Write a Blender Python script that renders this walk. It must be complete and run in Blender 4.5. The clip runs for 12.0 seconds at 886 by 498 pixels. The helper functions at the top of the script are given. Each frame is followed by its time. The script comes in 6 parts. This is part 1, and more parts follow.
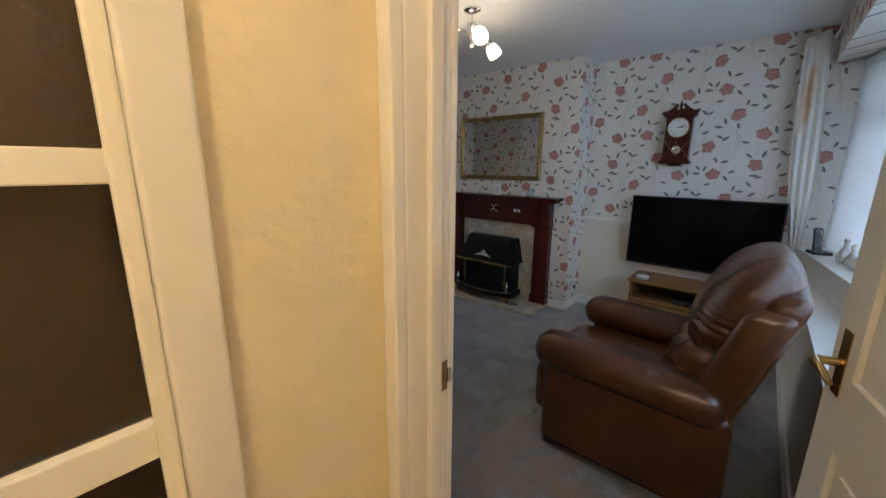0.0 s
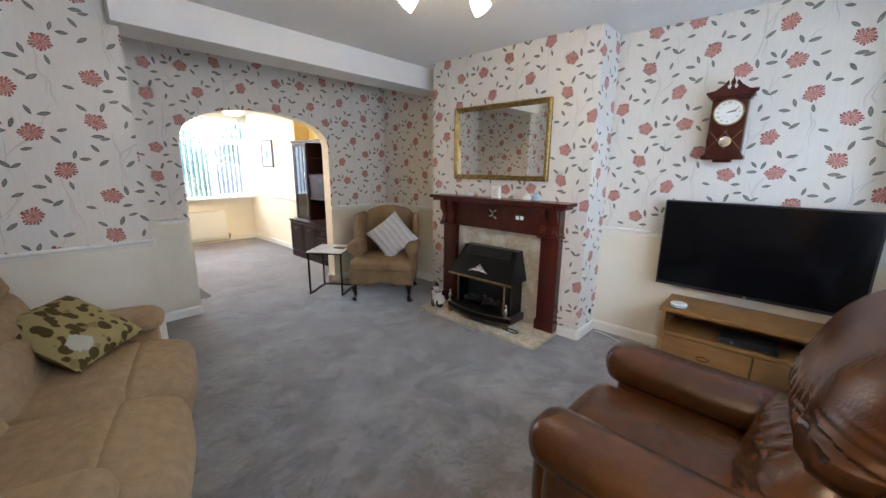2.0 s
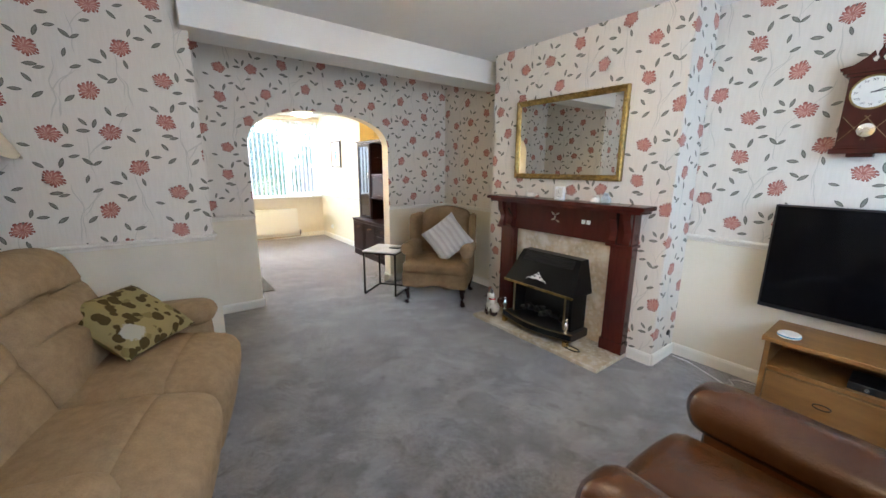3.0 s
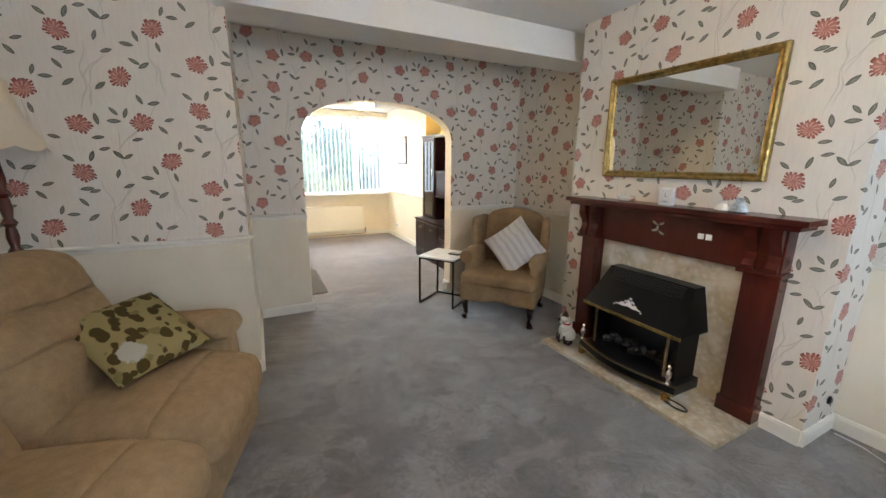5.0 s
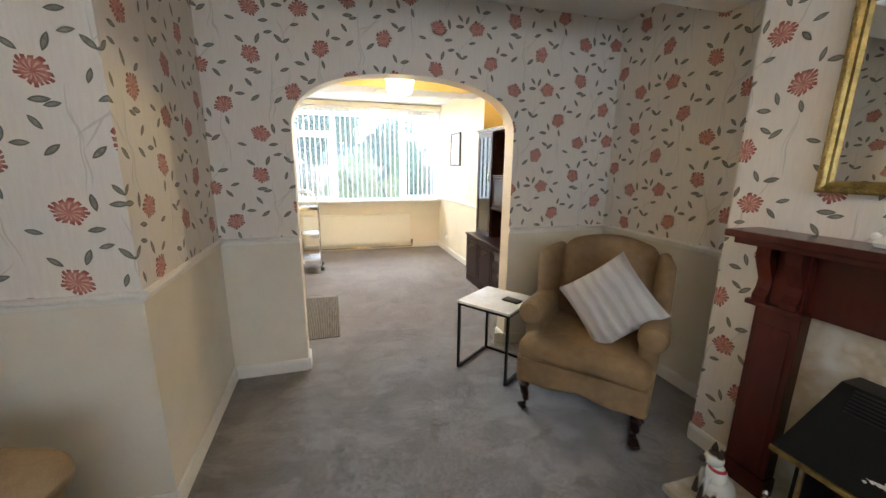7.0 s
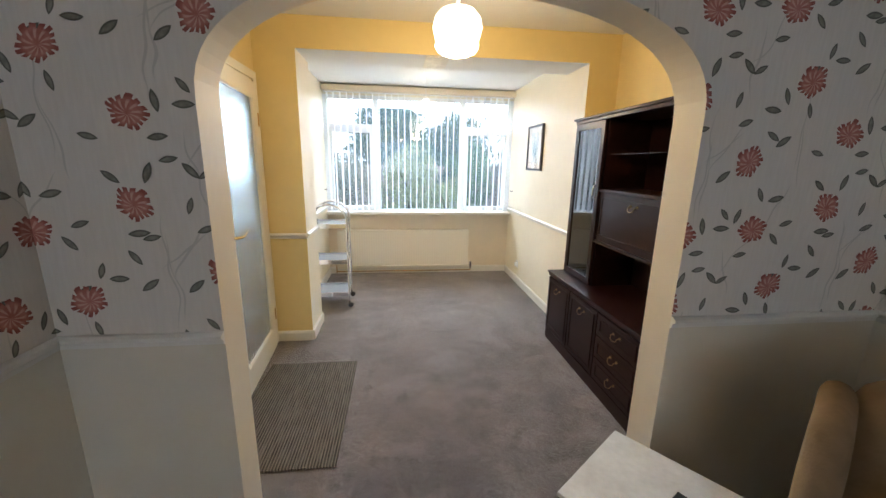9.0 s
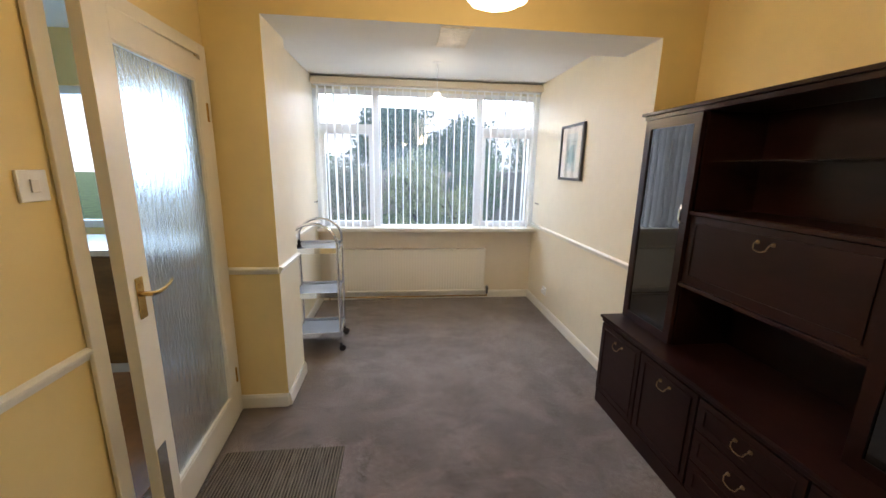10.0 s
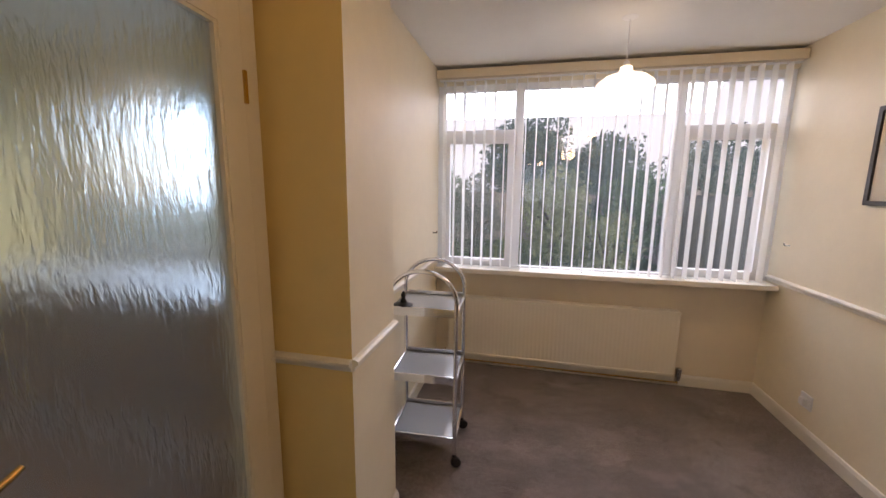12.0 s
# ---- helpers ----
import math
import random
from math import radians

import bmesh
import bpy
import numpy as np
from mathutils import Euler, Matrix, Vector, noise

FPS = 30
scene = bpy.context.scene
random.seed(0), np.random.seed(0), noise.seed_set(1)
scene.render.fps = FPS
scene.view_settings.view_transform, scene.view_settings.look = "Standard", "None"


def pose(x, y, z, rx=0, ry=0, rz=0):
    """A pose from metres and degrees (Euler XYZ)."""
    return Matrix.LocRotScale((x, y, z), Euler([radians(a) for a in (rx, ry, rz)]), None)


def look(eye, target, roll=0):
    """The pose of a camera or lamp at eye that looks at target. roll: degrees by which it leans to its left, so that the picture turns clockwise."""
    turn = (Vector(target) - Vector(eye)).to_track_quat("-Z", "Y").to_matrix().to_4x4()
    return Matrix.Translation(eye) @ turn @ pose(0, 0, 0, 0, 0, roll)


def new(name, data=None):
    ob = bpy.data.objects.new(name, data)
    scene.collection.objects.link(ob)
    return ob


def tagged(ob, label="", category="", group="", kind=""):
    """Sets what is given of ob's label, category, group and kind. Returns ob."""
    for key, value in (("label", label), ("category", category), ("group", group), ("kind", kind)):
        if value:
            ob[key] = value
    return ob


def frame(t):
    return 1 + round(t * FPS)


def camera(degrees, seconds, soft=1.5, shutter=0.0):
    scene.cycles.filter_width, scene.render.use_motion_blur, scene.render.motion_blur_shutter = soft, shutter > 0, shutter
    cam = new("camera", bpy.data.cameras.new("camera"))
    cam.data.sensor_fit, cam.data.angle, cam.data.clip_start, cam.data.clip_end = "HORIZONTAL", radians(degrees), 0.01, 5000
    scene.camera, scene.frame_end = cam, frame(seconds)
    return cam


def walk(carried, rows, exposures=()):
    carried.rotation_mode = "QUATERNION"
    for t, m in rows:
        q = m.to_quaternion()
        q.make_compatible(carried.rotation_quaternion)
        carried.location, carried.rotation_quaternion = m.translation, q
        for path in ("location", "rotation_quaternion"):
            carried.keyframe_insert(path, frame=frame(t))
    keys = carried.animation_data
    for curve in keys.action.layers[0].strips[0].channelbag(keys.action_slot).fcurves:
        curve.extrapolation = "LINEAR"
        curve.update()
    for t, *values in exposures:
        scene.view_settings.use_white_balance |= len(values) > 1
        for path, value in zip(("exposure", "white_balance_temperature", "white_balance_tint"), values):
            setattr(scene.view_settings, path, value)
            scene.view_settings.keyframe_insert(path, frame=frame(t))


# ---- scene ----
cam = camera(99.8, 12.0)
PATH = [
    (0, (-0.142, 0.555, 1.474), (-1.401, 2.045, 1.033), 0.5),
    (0.5, (-0.156, 0.74, 1.452), (-1.401, 2.245, 1.022), 0.7),
    (1, (-0.18, 0.939, 1.456), (-1.441, 2.429, 1.023), 0.5),
    (1.5, (-0.308, 1.122, 1.445), (-1.574, 2.61, 1.016), 0.5),
    (2, (-0.408, 1.24, 1.434), (-1.724, 2.683, 1.004), 0.5),
    (2.5, (-0.451, 1.367, 1.422), (-1.888, 2.69, 0.993), 0.4),
    (3, (-0.485, 1.461, 1.409), (-2.039, 2.645, 0.984), 0.4),
    (3.5, (-0.527, 1.529, 1.393), (-2.167, 2.592, 0.969), 0.5),
    (5.3, (-1.019, 1.905, 1.392), (-2.783, 2.742, 0.956), 0.5),
    (5.5, (-1.12, 1.974, 1.381), (-2.895, 2.787, 0.95), 0.5),
    (6, (-1.376, 2.127, 1.394), (-3.195, 2.839, 0.963), 0.6),
    (6.5, (-1.672, 2.267, 1.382), (-3.526, 2.878, 0.946), 0.7),
    (7, (-1.961, 2.423, 1.403), (-3.833, 2.974, 0.967), 0.6),
    (7.5, (-2.243, 2.592, 1.41), (-4.138, 3.058, 0.97), 0.4),
    (7.7, (-2.354, 2.632, 1.426), (-4.261, 3.04, 0.981), 0.5),
    (9.5, (-3.799, 2.74, 1.47), (-5.737, 2.962, 1.028), 1.1),
    (10, (-4.171, 2.735, 1.49), (-6.113, 2.948, 1.063), 1.1),
    (10.5, (-4.476, 2.767, 1.518), (-6.424, 2.972, 1.11), 0.9),
    (11, (-4.811, 2.843, 1.538), (-6.758, 3.044, 1.129), 1.0),
    (11.5, (-5.065, 2.802, 1.567), (-7.025, 2.855, 1.17), 1.0),
    (12, (-5.309, 2.554, 1.458), (-7.235, 2.117, 1.141), 0.6),
]
walk(cam, [(t, look(eye, target, roll)) for t, eye, target, roll in PATH],
     exposures=[(0.0, 1.0, 5500, 10), (0.6, 1.05, 5500, 10), (1.0, 1.37, 5500, 10), (1.3, 1.75, 5500, 12), (1.6, 2.27, 5600, 12), (3.5, 2.5, 5900, 10), (5.5, 2.27, 6300, 10), (7.5, 2.1, 6200, 10), (9.5, 1.2, 5900, 12), (10.5, 0.73, 6500, 19), (11.5, 0.6, 6900, 24), (12.0, 0.2, 7100, 29)])

# ---- light ----
CEIL = 2.45
LEVEL = 0.29          # strength of the lamps and window lights
world = bpy.data.worlds.new("world")
scene.world = world
world.use_nodes = True
wn = world.node_tree.nodes
sky = wn.new("ShaderNodeTexSky")
sky.sky_type, sky.sun_disc = "NISHITA", False
sky.sun_elevation, sky.sun_rotation = radians(35), radians(60)
wn["Background"].inputs["Strength"].default_value = 0.15
world.node_tree.links.new(sky.outputs[0], wn["Background"].inputs["Color"])
sun = new("sun", bpy.data.lights.new("sun", "SUN"))
sun.data.energy, sun.data.angle, sun.data.color = 3.0, radians(12), (1.0, 0.96, 0.9)
sun.matrix_world = look((8, 8, 6), (0, 0, 0))


def area(name, eye, target, w, h, watts, colour):
    d = bpy.data.lights.new(name, "AREA")
    d.shape, d.size, d.size_y, d.energy, d.color = "RECTANGLE", w, h, watts * LEVEL, colour
    ob = new(name, d)
    ob.matrix_world = look(eye, target)
    return ob


def bulb(name, place, watts, colour, size=0.03):
    d = bpy.data.lights.new(name, "POINT")
    d.energy, d.color, d.shadow_soft_size = watts * LEVEL, colour, size
    ob = new(name, d)
    ob.location = place
    return ob


DAY = (0.76, 0.88, 1.0)
WARM = (1.0, 0.72, 0.40)
area("front_window_light", (0.95, 2.6, 1.60), (-1.4, 2.2, 0.9), 2.2, 1.3, 68, (0.66, 0.82, 1.0))
area("back_window_light", (-10.3, 3.05, 3.3), (-5.8, 3.05, 0.5), 3.4, 2.0, 700, DAY)
area("kitchen_window_light", (-8.3, 0.3, 2.0), (-5.6, 0.7, 1.1), 1.9, 1.5, 120, (0.42, 0.72, 1.0))
for x, y in ((-1.48, 2.73), (-1.78, 2.78), (-1.66, 2.50)):
    bulb("front_lamp_light", (x - 0.07, y + 0.03, 2.10), 4.0, WARM, 0.05)
bulb("dining_globe_light", (-5.55, 3.08, 1.98), 34, (1.0, 0.70, 0.34), 0.10)
bulb("bay_pendant_light", (-7.62, 3.06, 1.98), 34, (1.0, 0.70, 0.34), 0.06)
# unseen bulb without a fitting, added to brighten the lobby
bulb("unseen_hall_light", (-0.05, 0.1, 2.25), 50, (1.0, 0.71, 0.39), 0.06)

# ---- materials ----
def mat(name, colour, rough=0.6, metal=0.0, vary=0.0, scale=8.0, bump=0.0, bscale=60.0, stretch=(1, 1, 1), spec=0.5, colour2=None):
    """A surface with two scales of mottling and a fine relief."""
    m = bpy.data.materials.new(name)
    m.use_nodes = True
    n, l = m.node_tree.nodes, m.node_tree.links
    b = n["Principled BSDF"]
    b.inputs["Base Color"].default_value = (*colour, 1)
    b.inputs["Roughness"].default_value, b.inputs["Metallic"].default_value = rough, metal
    b.inputs["Specular IOR Level"].default_value = spec
    tc = n.new("ShaderNodeTexCoord")
    mp = n.new("ShaderNodeMapping")
    mp.inputs["Scale"].default_value = stretch
    l.new(tc.outputs["Object"], mp.inputs["Vector"])
    if vary:
        t1, t2 = n.new("ShaderNodeTexNoise"), n.new("ShaderNodeTexNoise")
        for t, s in ((t1, scale), (t2, scale * 6.3)):
            t.inputs["Scale"].default_value, t.inputs["Detail"].default_value = s, 5
            l.new(mp.outputs[0], t.inputs["Vector"])
        add = n.new("ShaderNodeMath")
        add.operation = "MULTIPLY_ADD"
        add.inputs[1].default_value = 0.45
        l.new(t2.outputs[0], add.inputs[0])
        l.new(t1.outputs[0], add.inputs[2])
        mr = n.new("ShaderNodeMapRange")
        mr.inputs["From Min"].default_value, mr.inputs["From Max"].default_value = 0.5, 0.95
        l.new(add.outputs[0], mr.inputs["Value"])
        mix = n.new("ShaderNodeMix")
        mix.data_type = "RGBA"
        c2 = colour2 or tuple(c * (1 - vary) for c in colour)
        mix.inputs[6].default_value = (*(min(1, c * (1 + vary * 0.5)) for c in colour), 1)
        mix.inputs[7].default_value = (*c2, 1)
        l.new(mr.outputs[0], mix.inputs[0])
        l.new(mix.outputs[2], b.inputs["Base Color"])
    if bump:
        t = n.new("ShaderNodeTexNoise")
        t.inputs["Scale"].default_value, t.inputs["Detail"].default_value = bscale, 4
        l.new(mp.outputs[0], t.inputs["Vector"])
        bp = n.new("ShaderNodeBump")
        bp.inputs["Strength"].default_value, bp.inputs["Distance"].default_value = bump, 0.004
        l.new(t.outputs[0], bp.inputs["Height"])
        l.new(bp.outputs[0], b.inputs["Normal"])
    return m


def glow(name, colour, strength):
    m = bpy.data.materials.new(name)
    m.use_nodes = True
    b = m.node_tree.nodes["Principled BSDF"]
    b.inputs["Base Color"].default_value = (0.9, 0.88, 0.82, 1)
    b.inputs["Emission Color"].default_value = (*colour, 1)
    b.inputs["Emission Strength"].default_value = strength
    return m


def glassy(name, rough=0.0, colour=(1, 1, 1), ripple=0.0):
    m = bpy.data.materials.new(name)
    m.use_nodes = True
    n, l = m.node_tree.nodes, m.node_tree.links
    b = n["Principled BSDF"]
    b.inputs["Base Color"].default_value = (*colour, 1)
    b.inputs["Roughness"].default_value = rough
    b.inputs["Transmission Weight"].default_value = 1.0
    b.inputs["IOR"].default_value = 1.45
    if ripple:
        tc, mp, t, bp = n.new("ShaderNodeTexCoord"), n.new("ShaderNodeMapping"), n.new("ShaderNodeTexNoise"), n.new("ShaderNodeBump")
        mp.inputs["Scale"].default_value = (1, 1, 0.25)
        t.inputs["Scale"].default_value, t.inputs["Detail"].default_value = 55, 3
        bp.inputs["Strength"].default_value, bp.inputs["Distance"].default_value = ripple, 0.01
        l.new(tc.outputs["Object"], mp.inputs[0]), l.new(mp.outputs[0], t.inputs["Vector"])
        l.new(t.outputs[0], bp.inputs["Height"]), l.new(bp.outputs[0], b.inputs["Normal"])
    return m


M_cream = mat("cream_paint", (0.78, 0.70, 0.56), 0.45, vary=0.05, scale=2, bump=0.15, bscale=40)
M_white_wall = mat("ivory_wall_paint", (0.80, 0.74, 0.59), 0.5, vary=0.05, scale=2, bump=0.2, bscale=30)
M_yellow = mat("yellow_wall_paint", (0.80, 0.635, 0.295), 0.5, vary=0.05, scale=2, bump=0.2, bscale=30)
M_hall = mat("hall_textured_paper", (0.82, 0.70, 0.46), 0.55, vary=0.07, scale=3, bump=0.8, bscale=48, stretch=(0.8, 0.8, 1.2))
M_ceil = mat("ceiling_paint", (0.78, 0.78, 0.76), 0.7, vary=0.03, scale=2, bump=0.25, bscale=60)
M_gloss = mat("white_gloss_paint", (0.80, 0.76, 0.66), 0.28, vary=0.04, scale=5, bump=0.1, bscale=18)
M_trim = mat("white_trim_paint", (0.80, 0.78, 0.72), 0.35, vary=0.04, scale=6, bump=0.1, bscale=20)
M_mahog = mat("mahogany", (0.066, 0.011, 0.008), 0.25, vary=0.4, scale=6, stretch=(1, 1, 0.2))
M_unit = mat("dark_unit_wood", (0.022, 0.008, 0.007), 0.28, spec=0.2, vary=0.4, scale=5, stretch=(0.3, 1, 1))
M_oak = mat("oak", (0.25, 0.125, 0.038), 0.4, vary=0.35, scale=6, stretch=(0.25, 1, 1))
M_leather = mat("brown_leather", (0.072, 0.025, 0.007), 0.27, vary=0.3, scale=4, bump=0.3, bscale=110)
M_sofa = mat("tan_chenille", (0.345, 0.245, 0.145), 0.9, vary=0.16, scale=22, bump=0.5, bscale=140, spec=0.15)
M_armchair = mat("beige_velour", (0.27, 0.182, 0.10), 0.85, vary=0.28, scale=4, bump=0.3, bscale=150, spec=0.15)
M_gold = mat("gilt", (0.36, 0.25, 0.085), 0.40, 0.85, vary=0.5, scale=30, bump=0.5, bscale=80)
M_brass = mat("brass", (0.60, 0.40, 0.15), 0.25, 1.0)
M_chrome = mat("chrome", (0.75, 0.75, 0.77), 0.12, 1.0)
M_mirror = mat("mirror_glass", (0.82, 0.84, 0.82), 0.0, 1.0)
M_black = mat("black_plastic", (0.012, 0.012, 0.014), 0.3)
M_screen = mat("tv_screen", (0.003, 0.003, 0.004), 0.12, spec=0.2)
M_blackmetal = mat("black_metal", (0.005, 0.005, 0.006), 0.35, 0.0, spec=0.2)
M_aged = mat("aged_brass", (0.30, 0.22, 0.12), 0.38, 0.9, vary=0.3, scale=40)
M_wmarble = mat("white_marble", (0.78, 0.79, 0.80), 0.15, vary=0.14, scale=9)
M_radiator = mat("radiator_enamel", (0.80, 0.76, 0.66), 0.35)
M_keys = mat("grey_keys", (0.11, 0.11, 0.12), 0.4)
M_upvc = mat("white_upvc", (0.80, 0.81, 0.82), 0.3)
M_glass = glassy("window_glass")
M_frost = glassy("rippled_glass", 0.20, (0.95, 0.98, 0.97), 0.35)
fn, fl_ = M_frost.node_tree.nodes, M_frost.node_tree.links
ft, fm = fn.new("ShaderNodeBsdfTranslucent"), fn.new("ShaderNodeMixShader")
ft.inputs[0].default_value, fm.inputs[0].default_value = (0.92, 0.94, 0.95, 1), 0.07
fl_.new(fn["Principled BSDF"].outputs[0], fm.inputs[1]), fl_.new(ft.outputs[0], fm.inputs[2]), fl_.new(fm.outputs[0], fn["Material Output"].inputs["Surface"])
M_dkglass = mat("smoked_glass", (0.012, 0.012, 0.014), 0.03, 0.0, spec=0.8)
# bluish translucent share imitates daylight haze over the garden view
M_hazed = bpy.data.materials.new("daylight_haze_glass")
M_hazed.use_nodes = True
dn, dl_ = M_hazed.node_tree.nodes, M_hazed.node_tree.links
dt, ds, dm_ = dn.new("ShaderNodeBsdfTranslucent"), dn["Principled BSDF"], dn.new("ShaderNodeMixShader")
ds.inputs["Roughness"].default_value, ds.inputs["Transmission Weight"].default_value = 0.0, 1.0
dt.inputs[0].default_value, dm_.inputs[0].default_value = (0.72, 0.86, 0.97, 1), 0.018
dl_.new(ds.outputs[0], dm_.inputs[1]), dl_.new(dt.outputs[0], dm_.inputs[2]), dl_.new(dm_.outputs[0], dn["Material Output"].inputs["Surface"])
M_curtain = mat("ivory_curtain", (0.76, 0.72, 0.65), 0.85, vary=0.06, scale=8, bump=0.3, bscale=200)
M_china = mat("white_china", (0.75, 0.74, 0.70), 0.15, vary=0.05, scale=20)
M_shade = mat("cream_lampshade", (0.70, 0.62, 0.48), 0.85)

# ---- printed and mottled materials ----
class Graph:
    """Short hand for node trees."""

    def __init__(self, name, rough, spec=0.5):
        self.m = bpy.data.materials.new(name)
        self.m.use_nodes = True
        self.n, self.l = self.m.node_tree.nodes, self.m.node_tree.links
        self.b = self.n["Principled BSDF"]
        self.b.inputs["Roughness"].default_value, self.b.inputs["Specular IOR Level"].default_value = rough, spec

    def put(self, socket, v):
        if isinstance(v, bpy.types.NodeSocket):
            self.l.new(v, socket)
        elif v is not None:
            socket.default_value = v

    def math(self, op, a, b=None, c=None, clamp=False):
        n = self.n.new("ShaderNodeMath")
        n.operation, n.use_clamp = op, clamp
        for i, v in enumerate((a, b, c)):
            self.put(n.inputs[i], v)
        return n.outputs[0]

    def vmath(self, op, a, b=None, out=0):
        n = self.n.new("ShaderNodeVectorMath")
        n.operation = op
        self.put(n.inputs[0], a)
        if op == "SCALE":
            self.put(n.inputs[3], b)
        else:
            self.put(n.inputs[1], b)
        return n.outputs[out]

    def local(self, v, u, w, angle, sx, sy):
        n = self.n.new("ShaderNodeMapping")
        n.vector_type = "TEXTURE"
        n.inputs[1].default_value, n.inputs[2].default_value, n.inputs[3].default_value = (u, w, 0), (0, 0, radians(angle)), (sx, sy, 1)
        self.l.new(v, n.inputs[0])
        return n.outputs[0]

    def mix(self, f, a, b):
        n = self.n.new("ShaderNodeMix")
        n.data_type = "RGBA"
        self.put(n.inputs[0], f), self.put(n.inputs[6], a), self.put(n.inputs[7], b)
        return n.outputs[2]

    def noise(self, v, scale, detail=3, out=0):
        n = self.n.new("ShaderNodeTexNoise")
        n.inputs["Scale"].default_value, n.inputs["Detail"].default_value = scale, detail
        self.put(n.inputs["Vector"], v)
        return n.outputs[out]

    def ramp(self, v, a, b, c=0.0, d=1.0):
        n = self.n.new("ShaderNodeMapRange")
        self.put(n.inputs[0], v)
        for i, q in enumerate((a, b, c, d)):
            n.inputs[1 + i].default_value = q
        return n.outputs[0]

    def split(self, v):
        n = self.n.new("ShaderNodeSeparateXYZ")
        self.l.new(v, n.inputs[0])
        return n.outputs

    def join(self, x, y, z=0.0):
        n = self.n.new("ShaderNodeCombineXYZ")
        self.put(n.inputs[0], x), self.put(n.inputs[1], y), self.put(n.inputs[2], z)
        return n.outputs[0]

    def pos(self):
        return self.n.new("ShaderNodeNewGeometry").outputs["Position"]

    def obj(self):
        return self.n.new("ShaderNodeTexCoord").outputs["Object"]

    def bump(self, h, strength, dist=0.004):
        n = self.n.new("ShaderNodeBump")
        n.inputs["Strength"].default_value, n.inputs["Distance"].default_value = strength, dist
        self.l.new(h, n.inputs["Height"])
        self.l.new(n.outputs[0], self.b.inputs["Normal"])


LEAF = [(0.074, 0.628, 4), (0.216, 0.026, 73), (0.252, 0.639, 21), (0.205, 0.469, 40), (0.176, 0.154, 12), (0.157, 0.212, 7), (0.163, 0.304, -81),
        (0.238, 0.346, -48), (0.287, 0.34, 70), (0.234, 0.298, 2), (0.322, 0.206, 12), (0.357, 0.412, -64), (0.418, 0.398, 14), (0.476, 0.315, 18),
        (0.442, 0.261, -47), (0.23, 0.124, -44), (0.27, 0.116, 32), (0.381, 0.043, -71), (0.339, 0.001, -7), (0.508, 0.18, 74), (0.001, 0.495, 0),
        (0.452, 0.116, 41), (0.472, 0.003, -75), (0.024, 0.105, -38), (0.118, 0.117, 70), (0.105, 0.615, 12), (0.052, 0.558, -52),
        (0.081, 0.475, 36), (0.536, 0.551, -14), (0.36, 0.60, -30), (0.40, 0.585, 35)]
BLOOM = [(0.075, 0.031), (0.092, 0.275), (0.353, 0.294), (0.46, 0.091), (0.289, 0.519)]
STEM = [(0.163, 0.582, -86, 0.18), (0.167, 0.428, -91, 0.13), (0.219, 0.568, 59, 0.18), (0.258, 0.131, -82, 0.19), (0.299, 0.211, 52, 0.17),
        (0.465, 0.536, -86, 0.2), (0.156, 0.471, -96, 0.27), (0.21, 0.57, 42, 0.15), (0.452, 0.633, -91, 0.24), (0.40, 0.37, 60, 0.16)]
TILE_U, TILE_V, DROP = 0.55, 0.68, 0.34


def around(u, v, m):
    """The mark and those of its repeats that reach into the tile."""
    out = []
    for i in (-1, 0, 1):
        for k in (-2, -1, 0, 1, 2):
            a, b = u + i * TILE_U, v - i * DROP + k * TILE_V
            if -m < a < TILE_U + m and -m < b < TILE_V + m:
                out.append((a, b))
    return out


